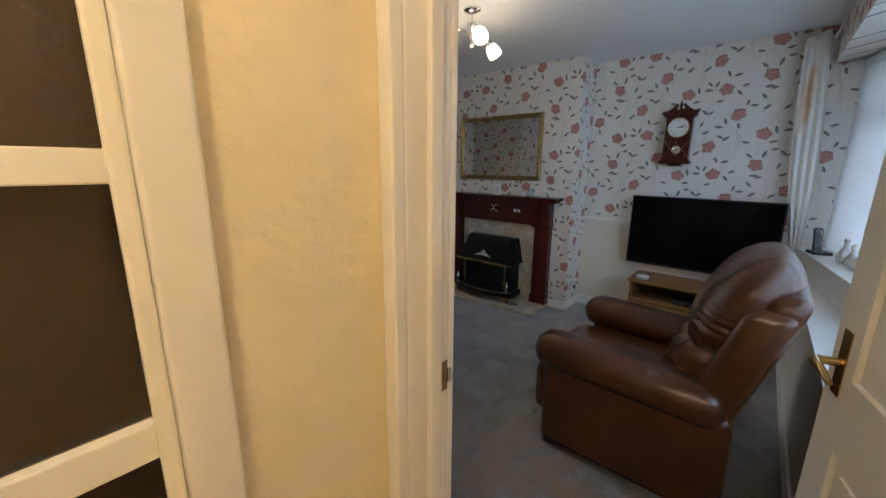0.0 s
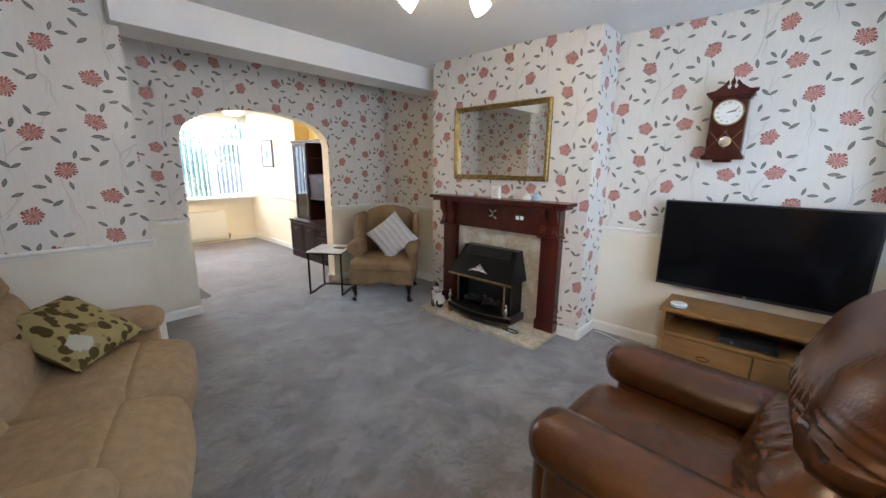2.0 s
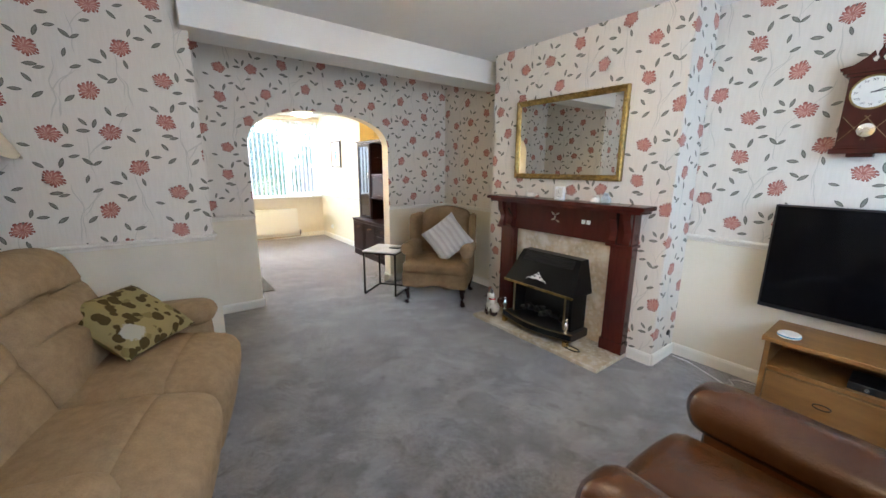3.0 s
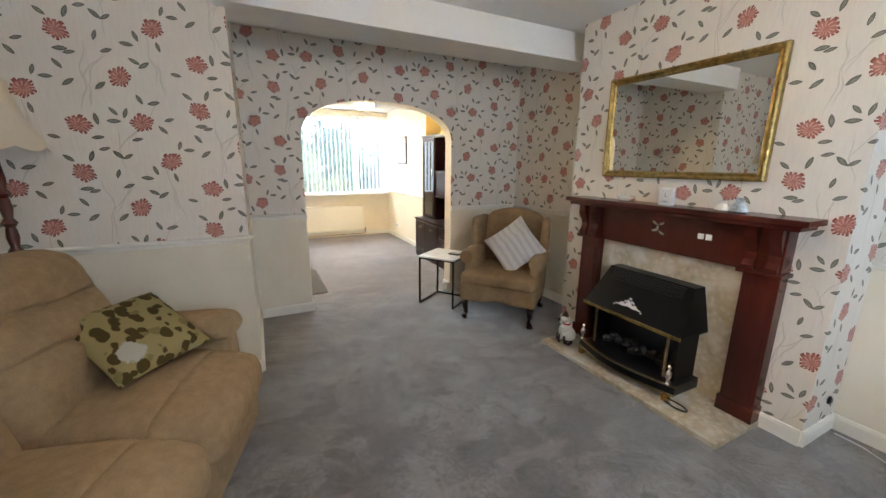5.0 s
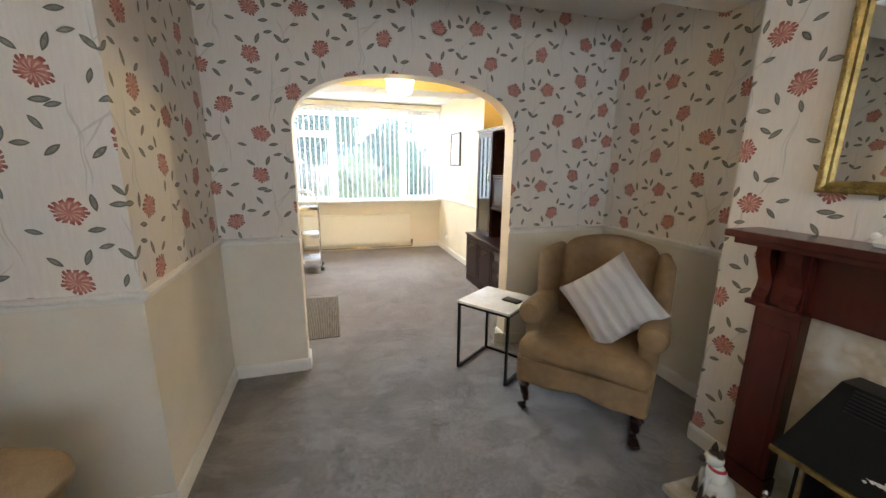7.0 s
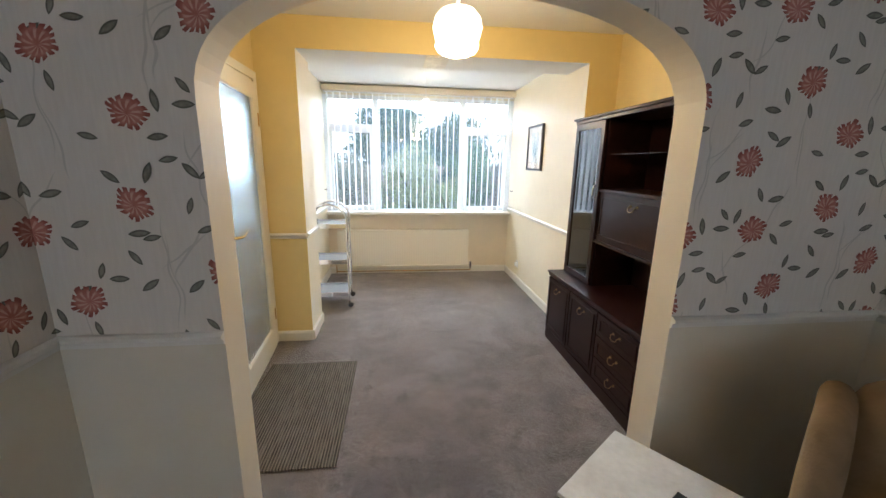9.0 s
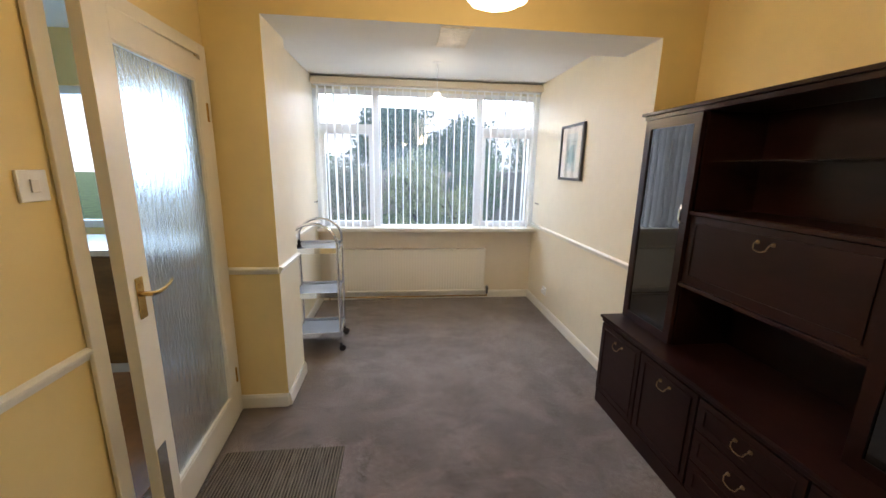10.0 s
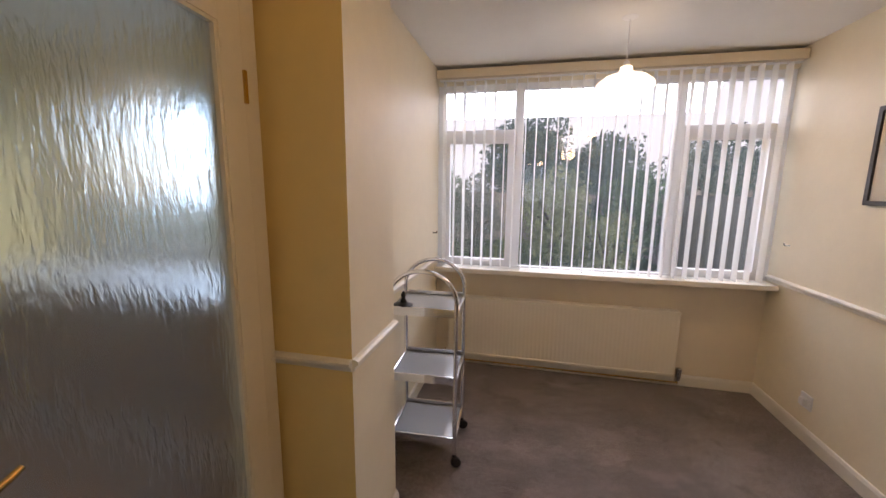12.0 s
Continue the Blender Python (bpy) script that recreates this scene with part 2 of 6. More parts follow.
def wallpaper(name, dado, du, dv):
    g = Graph(name, 0.55, 0.35)
    p = g.pos()
    s = g.split(p)
    fine = g.noise(p, 9, 3, 1)
    wob = g.vmath("SCALE", g.vmath("SUBTRACT", fine, (0.5, 0.5, 0.5)), 0.006)
    u = g.math("ADD", g.math("ADD", s[0], s[1]), 2.55 + 11 * TILE_U + du)
    col = g.math("FLOOR", g.math("DIVIDE", u, TILE_U))
    uu = g.math("SUBTRACT", u, g.math("MULTIPLY", col, TILE_U))
    vv = g.math("MODULO", g.math("ADD", g.math("ADD", s[2], dv), g.math("MULTIPLY", col, DROP)), TILE_V)
    q = g.vmath("ADD", g.join(uu, vv), wob)
    # leaves: the nearest of many lens shapes
    near = None
    leafv = None
    for k, (a, b, ang) in enumerate(LEAF):
        size = (0.031, 0.026, 0.028)[k % 3]
        for x, y in around(a, b, 0.03):
            w = g.vmath("ADD", g.vmath("ABSOLUTE", g.local(q, x, y, ang, size, size)), (0, 1.25, 0))
            d = g.vmath("LENGTH", w, None, 1)
            near = d if near is None else g.math("MINIMUM", near, d)
    leaf = g.ramp(near, 1.62, 1.57)
    rim = g.ramp(near, 1.40, 1.52)
    # blooms: the local frame of the one that covers the point
    total, cover = None, None
    for k, (a, b) in enumerate(BLOOM):
        for x, y in around(a, b, 0.06):
            w = g.local(q, x, y, 25 * k - 40, 0.058, 0.050)
            inside = g.math("LESS_THAN", g.vmath("LENGTH", w, None, 1), 1.0)
            w = g.vmath("SCALE", w, inside)
            total = w if total is None else g.vmath("ADD", total, w)
            cover = inside if cover is None else g.math("ADD", cover, inside)
    t = g.split(total)
    r = g.vmath("LENGTH", g.vmath("ADD", total, g.vmath("SCALE", wob, 26.0)), None, 1)
    th = g.math("ARCTAN2", g.math("ADD", t[1], 0.12), t[0])
    bend = g.math("MULTIPLY", g.math("SINE", g.math("MULTIPLY", th, 2)), 1.6)
    ray = g.math("SINE", g.math("ADD", g.math("ADD", g.math("MULTIPLY", th, 15), bend), g.math("MULTIPLY", r, 3.5)))
    ray2 = g.math("SINE", g.math("ADD", g.math("MULTIPLY", th, 11), g.math("MULTIPLY", r, 5)))
    top = g.math("ADD", 0.88, g.math("MULTIPLY", g.math("SINE", g.math("MULTIPLY", th, 5)), 0.08))
    edge = g.math("MULTIPLY", top, g.ramp(ray, -0.85, -0.35, 0.74, 1.0))
    bloom = g.math("MULTIPLY", g.math("LESS_THAN", r, edge), cover, clamp=True)
    mid_ring = g.math("MULTIPLY", g.ramp(ray2, 0.1, 0.6), g.ramp(r, 0.10, 0.22))
    vein = g.math("MULTIPLY", mid_ring, g.ramp(r, 0.66, 0.50))
    # stems
    st = None
    w2 = g.vmath("ADD", q, g.vmath("SCALE", g.vmath("SUBTRACT", g.noise(p, 5, 1, 1), (0.5, 0.5, 0.5)), 0.14))
    for a, b, ang, ln in STEM:
        for x, y in around(a, b, 0.07):
            d = g.vmath("LENGTH", g.local(w2, x, y, ang, ln * 0.55, 0.0030), None, 1)
            st = d if st is None else g.math("MINIMUM", st, d)
    stem = g.math("MULTIPLY", g.ramp(st, 1.15, 0.75), 0.45)
    n1 = g.noise(g.vmath("MULTIPLY", p, (1, 1, 0.12)), 90, 3)
    n2 = g.noise(p, 1.6, 3)
    ground = g.mix(g.ramp(n1, 0.3, 0.7), (0.75, 0.71, 0.65, 1), (0.70, 0.66, 0.60, 1))
    ground = g.mix(g.ramp(n2, 0.4, 0.75, 0.0, 0.25), ground, (0.62, 0.56, 0.47, 1))
    c = g.mix(stem, ground, (0.40, 0.39, 0.35, 1))
    leafc = g.mix(g.ramp(g.noise(p, 60, 2), 0.35, 0.65), (0.185, 0.185, 0.15, 1), (0.27, 0.265, 0.225, 1))
    leafc = g.mix(rim, leafc, (0.11, 0.11, 0.09, 1))
    c = g.mix(leaf, c, leafc)
    red = g.mix(g.ramp(g.noise(p, 45, 2), 0.35, 0.65), (0.38, 0.13, 0.10, 1), (0.47, 0.20, 0.16, 1))
    red = g.mix(g.math("MULTIPLY", vein, 0.75), red, (0.66, 0.42, 0.35, 1))
    red = g.mix(g.math("MULTIPLY", g.ramp(r, 0.62, 0.8), 0.75), red, (0.24, 0.06, 0.045, 1))
    c = g.mix(bloom, c, red)
    if dado:
        low = g.math("LESS_THAN", s[2], 0.93)
        paint = g.mix(g.ramp(g.noise(p, 3, 4), 0.4, 0.7), (0.76, 0.71, 0.60, 1), (0.70, 0.65, 0.53, 1))
        c = g.mix(low, c, paint)
    g.put(g.b.inputs["Base Color"], c)
    g.bump(g.math("ADD", n1, g.noise(p, 35, 3)), 0.12, 0.003)
    return g.m


M_paper = wallpaper("floral_wallpaper", False, 0.08, 0.06)
M_paper_dado = wallpaper("floral_wallpaper_over_dado", True, 0.015, 0.395)
M_paper_tv = wallpaper("floral_wallpaper_by_the_window", True, 0.35, 0.58)

g = Graph("carpet", 0.95, 0.08)
p = g.pos()
a = g.noise(p, 2.6, 12)
b = g.noise(p, 8.5, 9)
k = g.noise(p, 380, 2)
c = g.mix(g.ramp(a, 0.38, 0.62), (0.118, 0.113, 0.113, 1), (0.232, 0.229, 0.232, 1))
m = g.noise(p, 46, 6)
c = g.mix(g.ramp(b, 0.57, 0.64, 0.0, 0.75), c, (0.088, 0.079, 0.077, 1))
c = g.mix(g.ramp(b, 0.43, 0.37, 0.0, 0.35), c, (0.31, 0.30, 0.30, 1))
c = g.mix(g.ramp(m, 0.48, 0.58, 0.0, 0.50), c, (0.098, 0.090, 0.088, 1))
streak = g.noise(g.vmath("ADD", g.vmath("MULTIPLY", p, (1.6, 1, 1)), (7, 3, 0)), 4.2, 11)
c = g.mix(g.ramp(streak, 0.53, 0.61, 0.0, 0.38), c, (0.34, 0.33, 0.335, 1))
c = g.mix(g.ramp(k, 0.3, 0.7, 0.0, 0.4), c, (0.085, 0.076, 0.072, 1))
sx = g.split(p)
# dining end multiplied darker and browner: its duller light put into the colour
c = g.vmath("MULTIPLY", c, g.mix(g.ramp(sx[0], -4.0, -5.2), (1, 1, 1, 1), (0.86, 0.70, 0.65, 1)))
sx = g.split(p)
# foot-worn patch before the recliner
dx, dy = g.math("SUBTRACT", sx[0], -0.95), g.math("SUBTRACT", sx[1], 1.9)
patch = g.ramp(g.math("ADD", g.math("SQRT", g.math("ADD", g.math("MULTIPLY", dx, dx), g.math("MULTIPLY", dy, dy))), g.math("MULTIPLY", a, 0.9)), 1.15, 0.75)
c = g.mix(g.math("MULTIPLY", patch, g.ramp(b, 0.35, 0.55)), c, (0.205, 0.15, 0.10, 1))
g.put(g.b.inputs["Base Color"], c)
g.b.inputs["Sheen Weight"].default_value = 0.6
g.b.inputs["Sheen Roughness"].default_value = 0.45
g.bump(g.math("ADD", g.math("ADD", g.math("MULTIPLY", b, 1.2), m), k), 0.7, 0.007)
M_carpet = g.m

g = Graph("beige_marble", 0.18)
p = g.pos()
v = g.n.new("ShaderNodeTexVoronoi")
v.inputs["Scale"].default_value = 24
g.put(v.inputs["Vector"], g.vmath("ADD", p, g.vmath("SCALE", g.noise(p, 9, 4, 1), 0.08)))
c = g.mix(g.ramp(v.outputs["Distance"], 0.1, 0.6), (0.58, 0.53, 0.43, 1), (0.47, 0.40, 0.29, 1))
c = g.mix(g.ramp(g.noise(p, 24, 5), 0.5, 0.75, 0.0, 0.7), c, (0.30, 0.25, 0.18, 1))
c = g.mix(g.ramp(g.noise(p, 6, 4), 0.5, 0.68), c, (0.62, 0.60, 0.54, 1))
g.put(g.b.inputs["Base Color"], c)
M_marble = g.m

g = Graph("leaf_cushion", 0.85, 0.15)
p = g.obj()
v = g.n.new("ShaderNodeTexVoronoi")
v.inputs["Scale"].default_value = 23
g.put(v.inputs["Vector"], g.vmath("MULTIPLY", g.vmath("ADD", p, g.vmath("SCALE", g.noise(p, 18, 2, 1), 0.03)), (1, 0.75, 1)))
ang = g.ramp(v.outputs["Distance"], 0.56, 0.50)
pick = g.split(v.outputs["Color"])
c = g.mix(g.math("MULTIPLY", ang, g.math("LESS_THAN", pick[0], 0.78)), (0.30, 0.25, 0.115, 1), (0.075, 0.052, 0.018, 1))
c = g.mix(g.math("MULTIPLY", ang, g.math("GREATER_THAN", pick[0], 0.85)), c, (0.21, 0.17, 0.07, 1))
s = g.split(p)
flower = g.math("ADD", g.math("SQRT", g.math("ADD", g.math("MULTIPLY", g.math("SUBTRACT", s[0], 0.11), g.math("SUBTRACT", s[0], 0.11)), g.math("MULTIPLY", g.math("ADD", s[1], 0.11), g.math("ADD", s[1], 0.11)))), g.math("MULTIPLY", g.noise(p, 40, 2), 0.05))
c = g.mix(g.ramp(flower, 0.078, 0.070), c, (0.42, 0.41, 0.36, 1))
g.put(g.b.inputs["Base Color"], c)
g.bump(g.noise(p, 300, 2), 0.3, 0.002)
M_cush_leaf = g.m

g = Graph("striped_cushion", 0.9, 0.1)
p = g.obj()
s = g.split(p)
w = g.math("SINE", g.math("MULTIPLY", g.math("ADD", s[0], g.math("MULTIPLY", g.noise(p, 7, 2), 0.04)), 105))
c = g.mix(g.ramp(w, -0.2, 0.8), (0.56, 0.54, 0.52, 1), (0.47, 0.45, 0.43, 1))
g.put(g.b.inputs["Base Color"], c)
g.bump(g.math("ADD", w, g.noise(p, 120, 3)), 0.7, 0.006)
M_cush_grey = g.m

g = Graph("ribbed_mat", 0.95, 0.05)
p = g.pos()
s = g.split(p)
w = g.math("SINE", g.math("MULTIPLY", s[1], 420))
c = g.mix(g.ramp(w, -0.4, 0.6), (0.055, 0.048, 0.042, 1), (0.20, 0.18, 0.15, 1))
c = g.mix(g.ramp(g.noise(g.vmath("MULTIPLY", p, (0.6, 12, 1)), 12, 3), 0.45, 0.7, 0.0, 0.6), c, (0.26, 0.235, 0.20, 1))
g.put(g.b.inputs["Base Color"], c)
g.bump(w, 0.8, 0.004)
M_mat = g.m

# ---- building tools ----
OFF = [0.0, 0.0]        # where the room being built stands


def box(bm, x0, x1, y0, y1, z0, z1, mi=0):
    v = [bm.verts.new(p) for p in ((x0, y0, z0), (x1, y0, z0), (x1, y1, z0), (x0, y1, z0), (x0, y0, z1), (x1, y0, z1), (x1, y1, z1), (x0, y1, z1))]
    fs = [bm.faces.new([v[i] for i in q]) for q in ((0, 3, 2, 1), (4, 5, 6, 7), (0, 1, 5, 4), (2, 3, 7, 6), (1, 2, 6, 5), (3, 0, 4, 7))]
    for f in fs:
        f.material_index = mi
    return fs


def boxes(*bs, bevel=0.0):
    bm = bmesh.new()
    for b in bs:
        box(bm, *b)
    if bevel:
        bmesh.ops.bevel(bm, geom=bm.edges[:], offset=bevel, segments=2, affect="EDGES", profile=0.6)
    return bm


def soft(x0, x1, y0, y1, z0, z1, r=0.05, seg=4, puff=0.0, cuts=6, bend=None):
    """A padded block: rounded edges, faces that swell by puff; bend(v) moves each corner."""
    bm = bmesh.new()
    box(bm, x0, x1, y0, y1, z0, z1)
    r = min(r, 0.49 * min(x1 - x0, y1 - y0, z1 - z0))
    bmesh.ops.bevel(bm, geom=bm.edges[:], offset=r, segments=seg, affect="EDGES", profile=0.5)
    if cuts:
        big = [e for e in bm.edges if e.calc_length() > 2.2 * r or e.calc_length() > 0.12]
        bmesh.ops.subdivide_edges(bm, edges=big, cuts=cuts, use_grid_fill=True)
    c, h = Vector(((x0 + x1) / 2, (y0 + y1) / 2, (z0 + z1) / 2)), Vector(((x1 - x0) / 2, (y1 - y0) / 2, (z1 - z0) / 2))
    for v in bm.verts:
        if puff:
            u = [(v.co[i] - c[i]) / h[i] for i in range(3)]
            for i in range(3):
                a, b = u[(i + 1) % 3], u[(i + 2) % 3]
                v.co[i] += puff * u[i] * max(0, 1 - a * a) * max(0, 1 - b * b)
        if bend:
            v.co = Vector(bend(v.co.copy()))
    return bm


def revolve(profile, seg=20, cx=0.0, cy=0.0, bm=None):
    """Turned shape round z from (radius, z) pairs."""
    bm = bm or bmesh.new()
    rings = []
    for r, z in profile:
        rings.append([bm.verts.new((cx + max(r, 1e-4) * math.cos(2 * math.pi * i / seg), cy + max(r, 1e-4) * math.sin(2 * math.pi * i / seg), z)) for i in range(seg)])
    for a, b in zip(rings, rings[1:]):
        for i in range(seg):
            bm.faces.new((a[i], a[(i + 1) % seg], b[(i + 1) % seg], b[i]))
    bm.faces.new(rings[0][::-1]), bm.faces.new(rings[-1])
    return bm


def tube(points, r=0.01, seg=8, bm=None, closed=False):
    """A round bar along points."""
    bm = bm or bmesh.new()
    pts = [Vector(p) for p in points]
    rings = []
    up = Vector((0.0123, 0.021, 1))
    n = len(pts)
    for i, p in enumerate(pts):
        a, b = (pts[i - 1] if i or closed else p), (pts[(i + 1) % n] if i < n - 1 or closed else p)
        d = (b - a).normalized()
        s = d.cross(up)
        if s.length < 0.2:
            s = d.cross(Vector((1, 0.1, 0)))
        s.normalize()
        t = s.cross(d)
        rr = r[i] if isinstance(r, (list, tuple)) else r
        rings.append([bm.verts.new(p + s * rr * math.cos(2 * math.pi * k / seg) + t * rr * math.sin(2 * math.pi * k / seg)) for k in range(seg)])
    prs = list(zip(rings, rings[1:])) + ([(rings[-1], rings[0])] if closed else [])
    for a, b in prs:
        for k in range(seg):
            bm.faces.new((a[k], a[(k + 1) % seg], b[(k + 1) % seg], b[k]))
    if not closed:
        bm.faces.new(rings[0][::-1]), bm.faces.new(rings[-1])
    return bm


def extrude(outline, axis, a, b, bm=None):
    """A prism: outline of (u, v) pairs, drawn out along axis from a to b. u, v are the other two axes in xyz order."""
    bm = bm or bmesh.new()

    def at(u, v, w):
        return {"x": (w, u, v), "y": (u, w, v), "z": (u, v, w)}[axis]
    p = [bm.verts.new(at(u, v, a)) for u, v in outline]
    q = [bm.verts.new(at(u, v, b)) for u, v in outline]
    n = len(p)
    for i in range(n):
        bm.faces.new((p[i], p[(i + 1) % n], q[(i + 1) % n], q[i]))
    bm.faces.new(p[::-1]), bm.faces.new(q)
    return bm


def part(name, bm, material, parent=None, label="", smooth=False, m=None):
    bmesh.ops.recalc_face_normals(bm, faces=bm.faces[:])
    me = bpy.data.meshes.new(name)
    if m is not None:
        bmesh.ops.transform(bm, matrix=m, verts=bm.verts[:])
    bm.to_mesh(me)
    bm.free()
    for k in (material if isinstance(material, (list, tuple)) else [material]):
        me.materials.append(k)
    if smooth:
        me.polygons.foreach_set("use_smooth", [True] * len(me.polygons))
        me.set_sharp_from_angle(angle=radians(38))
    ob = new(name, me)
    ob.parent = parent
    if parent is None:
        ob.location = (OFF[0], OFF[1], 0)
    if label:
        tagged(ob, label)
    return ob


def thing(name, label, category, m=None, group=""):
    ob = new(name)
    ob.empty_display_size = 0.1
    ob.matrix_world = Matrix.Translation((OFF[0], OFF[1], 0)) @ (m or Matrix())
    return tagged(ob, label, category, group)


def solid(name, bm, material, label, category="structure part", kind="structure", smooth=False):
    ob = part(name, bm, material, None, "", smooth)
    return tagged(ob, label, category, "", kind)

# ---- shell ----
XA, XB, XW = -4.5, -4.64, -8.42      # arch wall faces, back window wall
YC, YR, YP, YH = 4.19, 4.54, 1.74, 0.46
ARCH_L, ARCH_R, ARCH_S, ARCH_T = 2.20, 3.69, 1.62, 1.97


def wall(name, x0, x1, y0, y1, z0, z1, mats, label):
    """mats: one material, or materials for the -x, +x, -y, +y faces (top and bottom take the first)."""
    bm = bmesh.new()
    fs = box(bm, x0, x1, y0, y1, z0, z1)
    if isinstance(mats, (list, tuple)):
        for f, i in zip(fs, (0, 0, 2, 3, 1, 0)):
            f.material_index = i
    me_ob = part(name, bm, mats)
    return tagged(me_ob, label, "wall", "", "structure")


PD, P, CR, YE, WH, HA = M_paper_dado, M_paper, M_cream, M_yellow, M_white_wall, M_hall
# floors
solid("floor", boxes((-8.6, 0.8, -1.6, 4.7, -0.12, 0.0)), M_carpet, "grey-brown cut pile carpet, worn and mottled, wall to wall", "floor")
solid("ceiling", boxes((-6.60, 0.75, -1.6, 4.70, CEIL, CEIL + 0.1)), M_ceil, "matt off-white painted ceiling over both rooms", "ceiling")
solid("ceiling_bay", boxes((-8.6, -6.60, 1.7, 4.5, 2.368, 2.5)), M_ceil, "matt off-white ceiling over the dining bay", "ceiling")

wall("wall_fireplace", -3.25, 0.75, YR, YR + 0.12, 0, CEIL, M_paper_tv, "papered alcove wall with red flowers above a cream dado")
wall("wall_alcove", -4.64, -3.25, YR, YR + 0.12, 0, CEIL, PD, "papered alcove wall behind the armchair")
wall("chimney_breast", -3.25, -1.55, YC, YR - 0.001, 0, CEIL, P, "projecting chimney breast papered to the floor")
wall("wall_sofa", -3.50, -0.58, YH - 0.03, YH, 0, CEIL, (HA, PD, HA, PD), "papered wall behind the sofa")
wall("wall_pier", -4.50, -3.5, 1.10, YP, 0, CEIL, (YE, PD, HA, PD), "papered projecting pier beside the sofa")
wall("wall_pier_back", -3.60, -3.5, YH - 0.03, 1.10, 0, CEIL, (HA, PD, HA, PD), "papered wall beside the sofa")
wall("wall_lobby_side", -0.68, -0.58, 0.637, 1.055, 0, CEIL, (PD, HA, HA, PD), "short lobby wall in yellow textured paper")
wall("wall_lobby_return", -0.68, -0.61, YH - 0.03, 0.637, 0, CEIL, (PD, HA, HA, PD), "wall end behind the glazed door frame")
wall("wall_door_head", -0.58, 0.28, 0.955, 1.055, 2.03, CEIL, (PD, PD, HA, PD), "wall above the living room door")
wall("wall_door_right", 0.28, 0.75, 0.955, 1.055, 0, CEIL, (PD, PD, HA, PD), "wall beside the living room door")
# front window wall with opening
XF = 0.15
wall("wall_front_low", XF, 0.70, 1.055, YR, 0, 0.685, (CR, CR, CR, CR), "cream wall below the front bay window")
wall("wall_front_head", XF - 0.03, 0.75, 1.055, YR, 2.20, CEIL, (P, CR, CR, CR), "papered wall above the front bay window")
wall("wall_front_end", XF, 0.75, 1.055, 1.30, 0.685, 2.20, (P, P, P, P), "papered wall at the end of the front bay")
# arch wall: sides, and a head of upright strips over the basket arch
N = 32
mid, hw, rise = (ARCH_L + ARCH_R) / 2, (ARCH_R - ARCH_L) / 2, ARCH_T - ARCH_S
arc = []
for i in range(N + 1):
    a = math.pi * i / N
    cs, sn = math.cos(a), math.sin(a)
    arc.append((mid - hw * math.copysign(abs(cs) ** 0.86, cs), ARCH_S + rise * abs(sn) ** 0.86))
bm = bmesh.new()


def quad(p, mi):
    f = bm.faces.new([bm.verts.new(q) for q in p])
    f.material_index = mi


for y0, y1 in ((YP - 0.05, ARCH_L), (ARCH_R, YR + 0.05)):
    quad(((XA, y0, 0), (XA, y1, 0), (XA, y1, CEIL), (XA, y0, CEIL)), 0)
    quad(((XB, y0, 0), (XB, y1, 0), (XB, y1, CEIL), (XB, y0, CEIL)), 1)
for y, z in ((ARCH_L, ARCH_S), (ARCH_R, ARCH_S)):
    quad(((XA, y, 0), (XB, y, 0), (XB, y, z), (XA, y, z)), 2)
for (ya, za), (yb, zb) in zip(arc, arc[1:]):
    quad(((XA, ya, za), (XA, yb, zb), (XA, yb, CEIL), (XA, ya, CEIL)), 0)
    quad(((XB, ya, za), (XB, yb, zb), (XB, yb, CEIL), (XB, ya, CEIL)), 1)
    quad(((XA, ya, za), (XB, ya, za), (XB, yb, zb), (XA, yb, zb)), 2)
bmesh.ops.remove_doubles(bm, verts=bm.verts[:], dist=0.0005)
tagged(part("wall_arch", bm, (PD, YE, CR)), "papered wall with a wide basket arch and cream reveal", "wall", "", "structure")
# strip of arch wall behind the pier
solid("beam", boxes((-3.72, -3.40, YP - 0.05, YR, 2.235, CEIL), bevel=0.004), M_ceil, "white painted ceiling beam from the pier to the chimney breast", "beam")

# dining room
OFF[:] = 0.12, -0.075
YL = 1.80
wall("wall_dining_left", -5.555, XB, YL - 0.1, YL, 0, CEIL, (YE, YE, CR, YE), "yellow wall beside the kitchen door")
wall("wall_dining_left_head", -6.40, -5.555, YL - 0.1, YL, 2.02, CEIL, YE, "yellow wall above the kitchen door")
wall("wall_dining_left_end", -6.48, -6.40, YL - 0.1, YL, 0, CEIL, YE, "yellow wall strip by the door hinges")
wall("wall_dining_right", -6.48, XB, YR, YR + 0.12, 0, CEIL, YE, "yellow wall behind the wall unit")
wall("bay_nib_left", -6.87, -6.48, YL - 0.1, 2.09, 0, CEIL, (WH, YE, YE, WH), "narrow nib wall at the opening of the bay")
wall("wall_bay_left", -8.60, -6.87, 1.78, 1.90, 0, CEIL, WH, "ivory side wall of the bay")
wall("wall_bay_right", -8.60, -6.48, 4.29, YR + 0.12, 0, CEIL, (WH, YE, WH, WH), "ivory side wall of the bay with a dado rail")
wall("bay_lintel", -6.87, -6.48, 2.09, 4.29, 2.235, CEIL, (M_ceil, YE, WH, WH), "beam over the bay opening, yellow face")
wall("wall_bay_sill", -8.60, XW, 1.90, 4.29, 0, 0.80, CR, "cream wall below the dining window")
wall("wall_bay_head", -8.60, XW, 1.90, 4.29, 2.25, 2.40, WH, "wall above the dining window")

OFF[:] = 0.0, 0.0
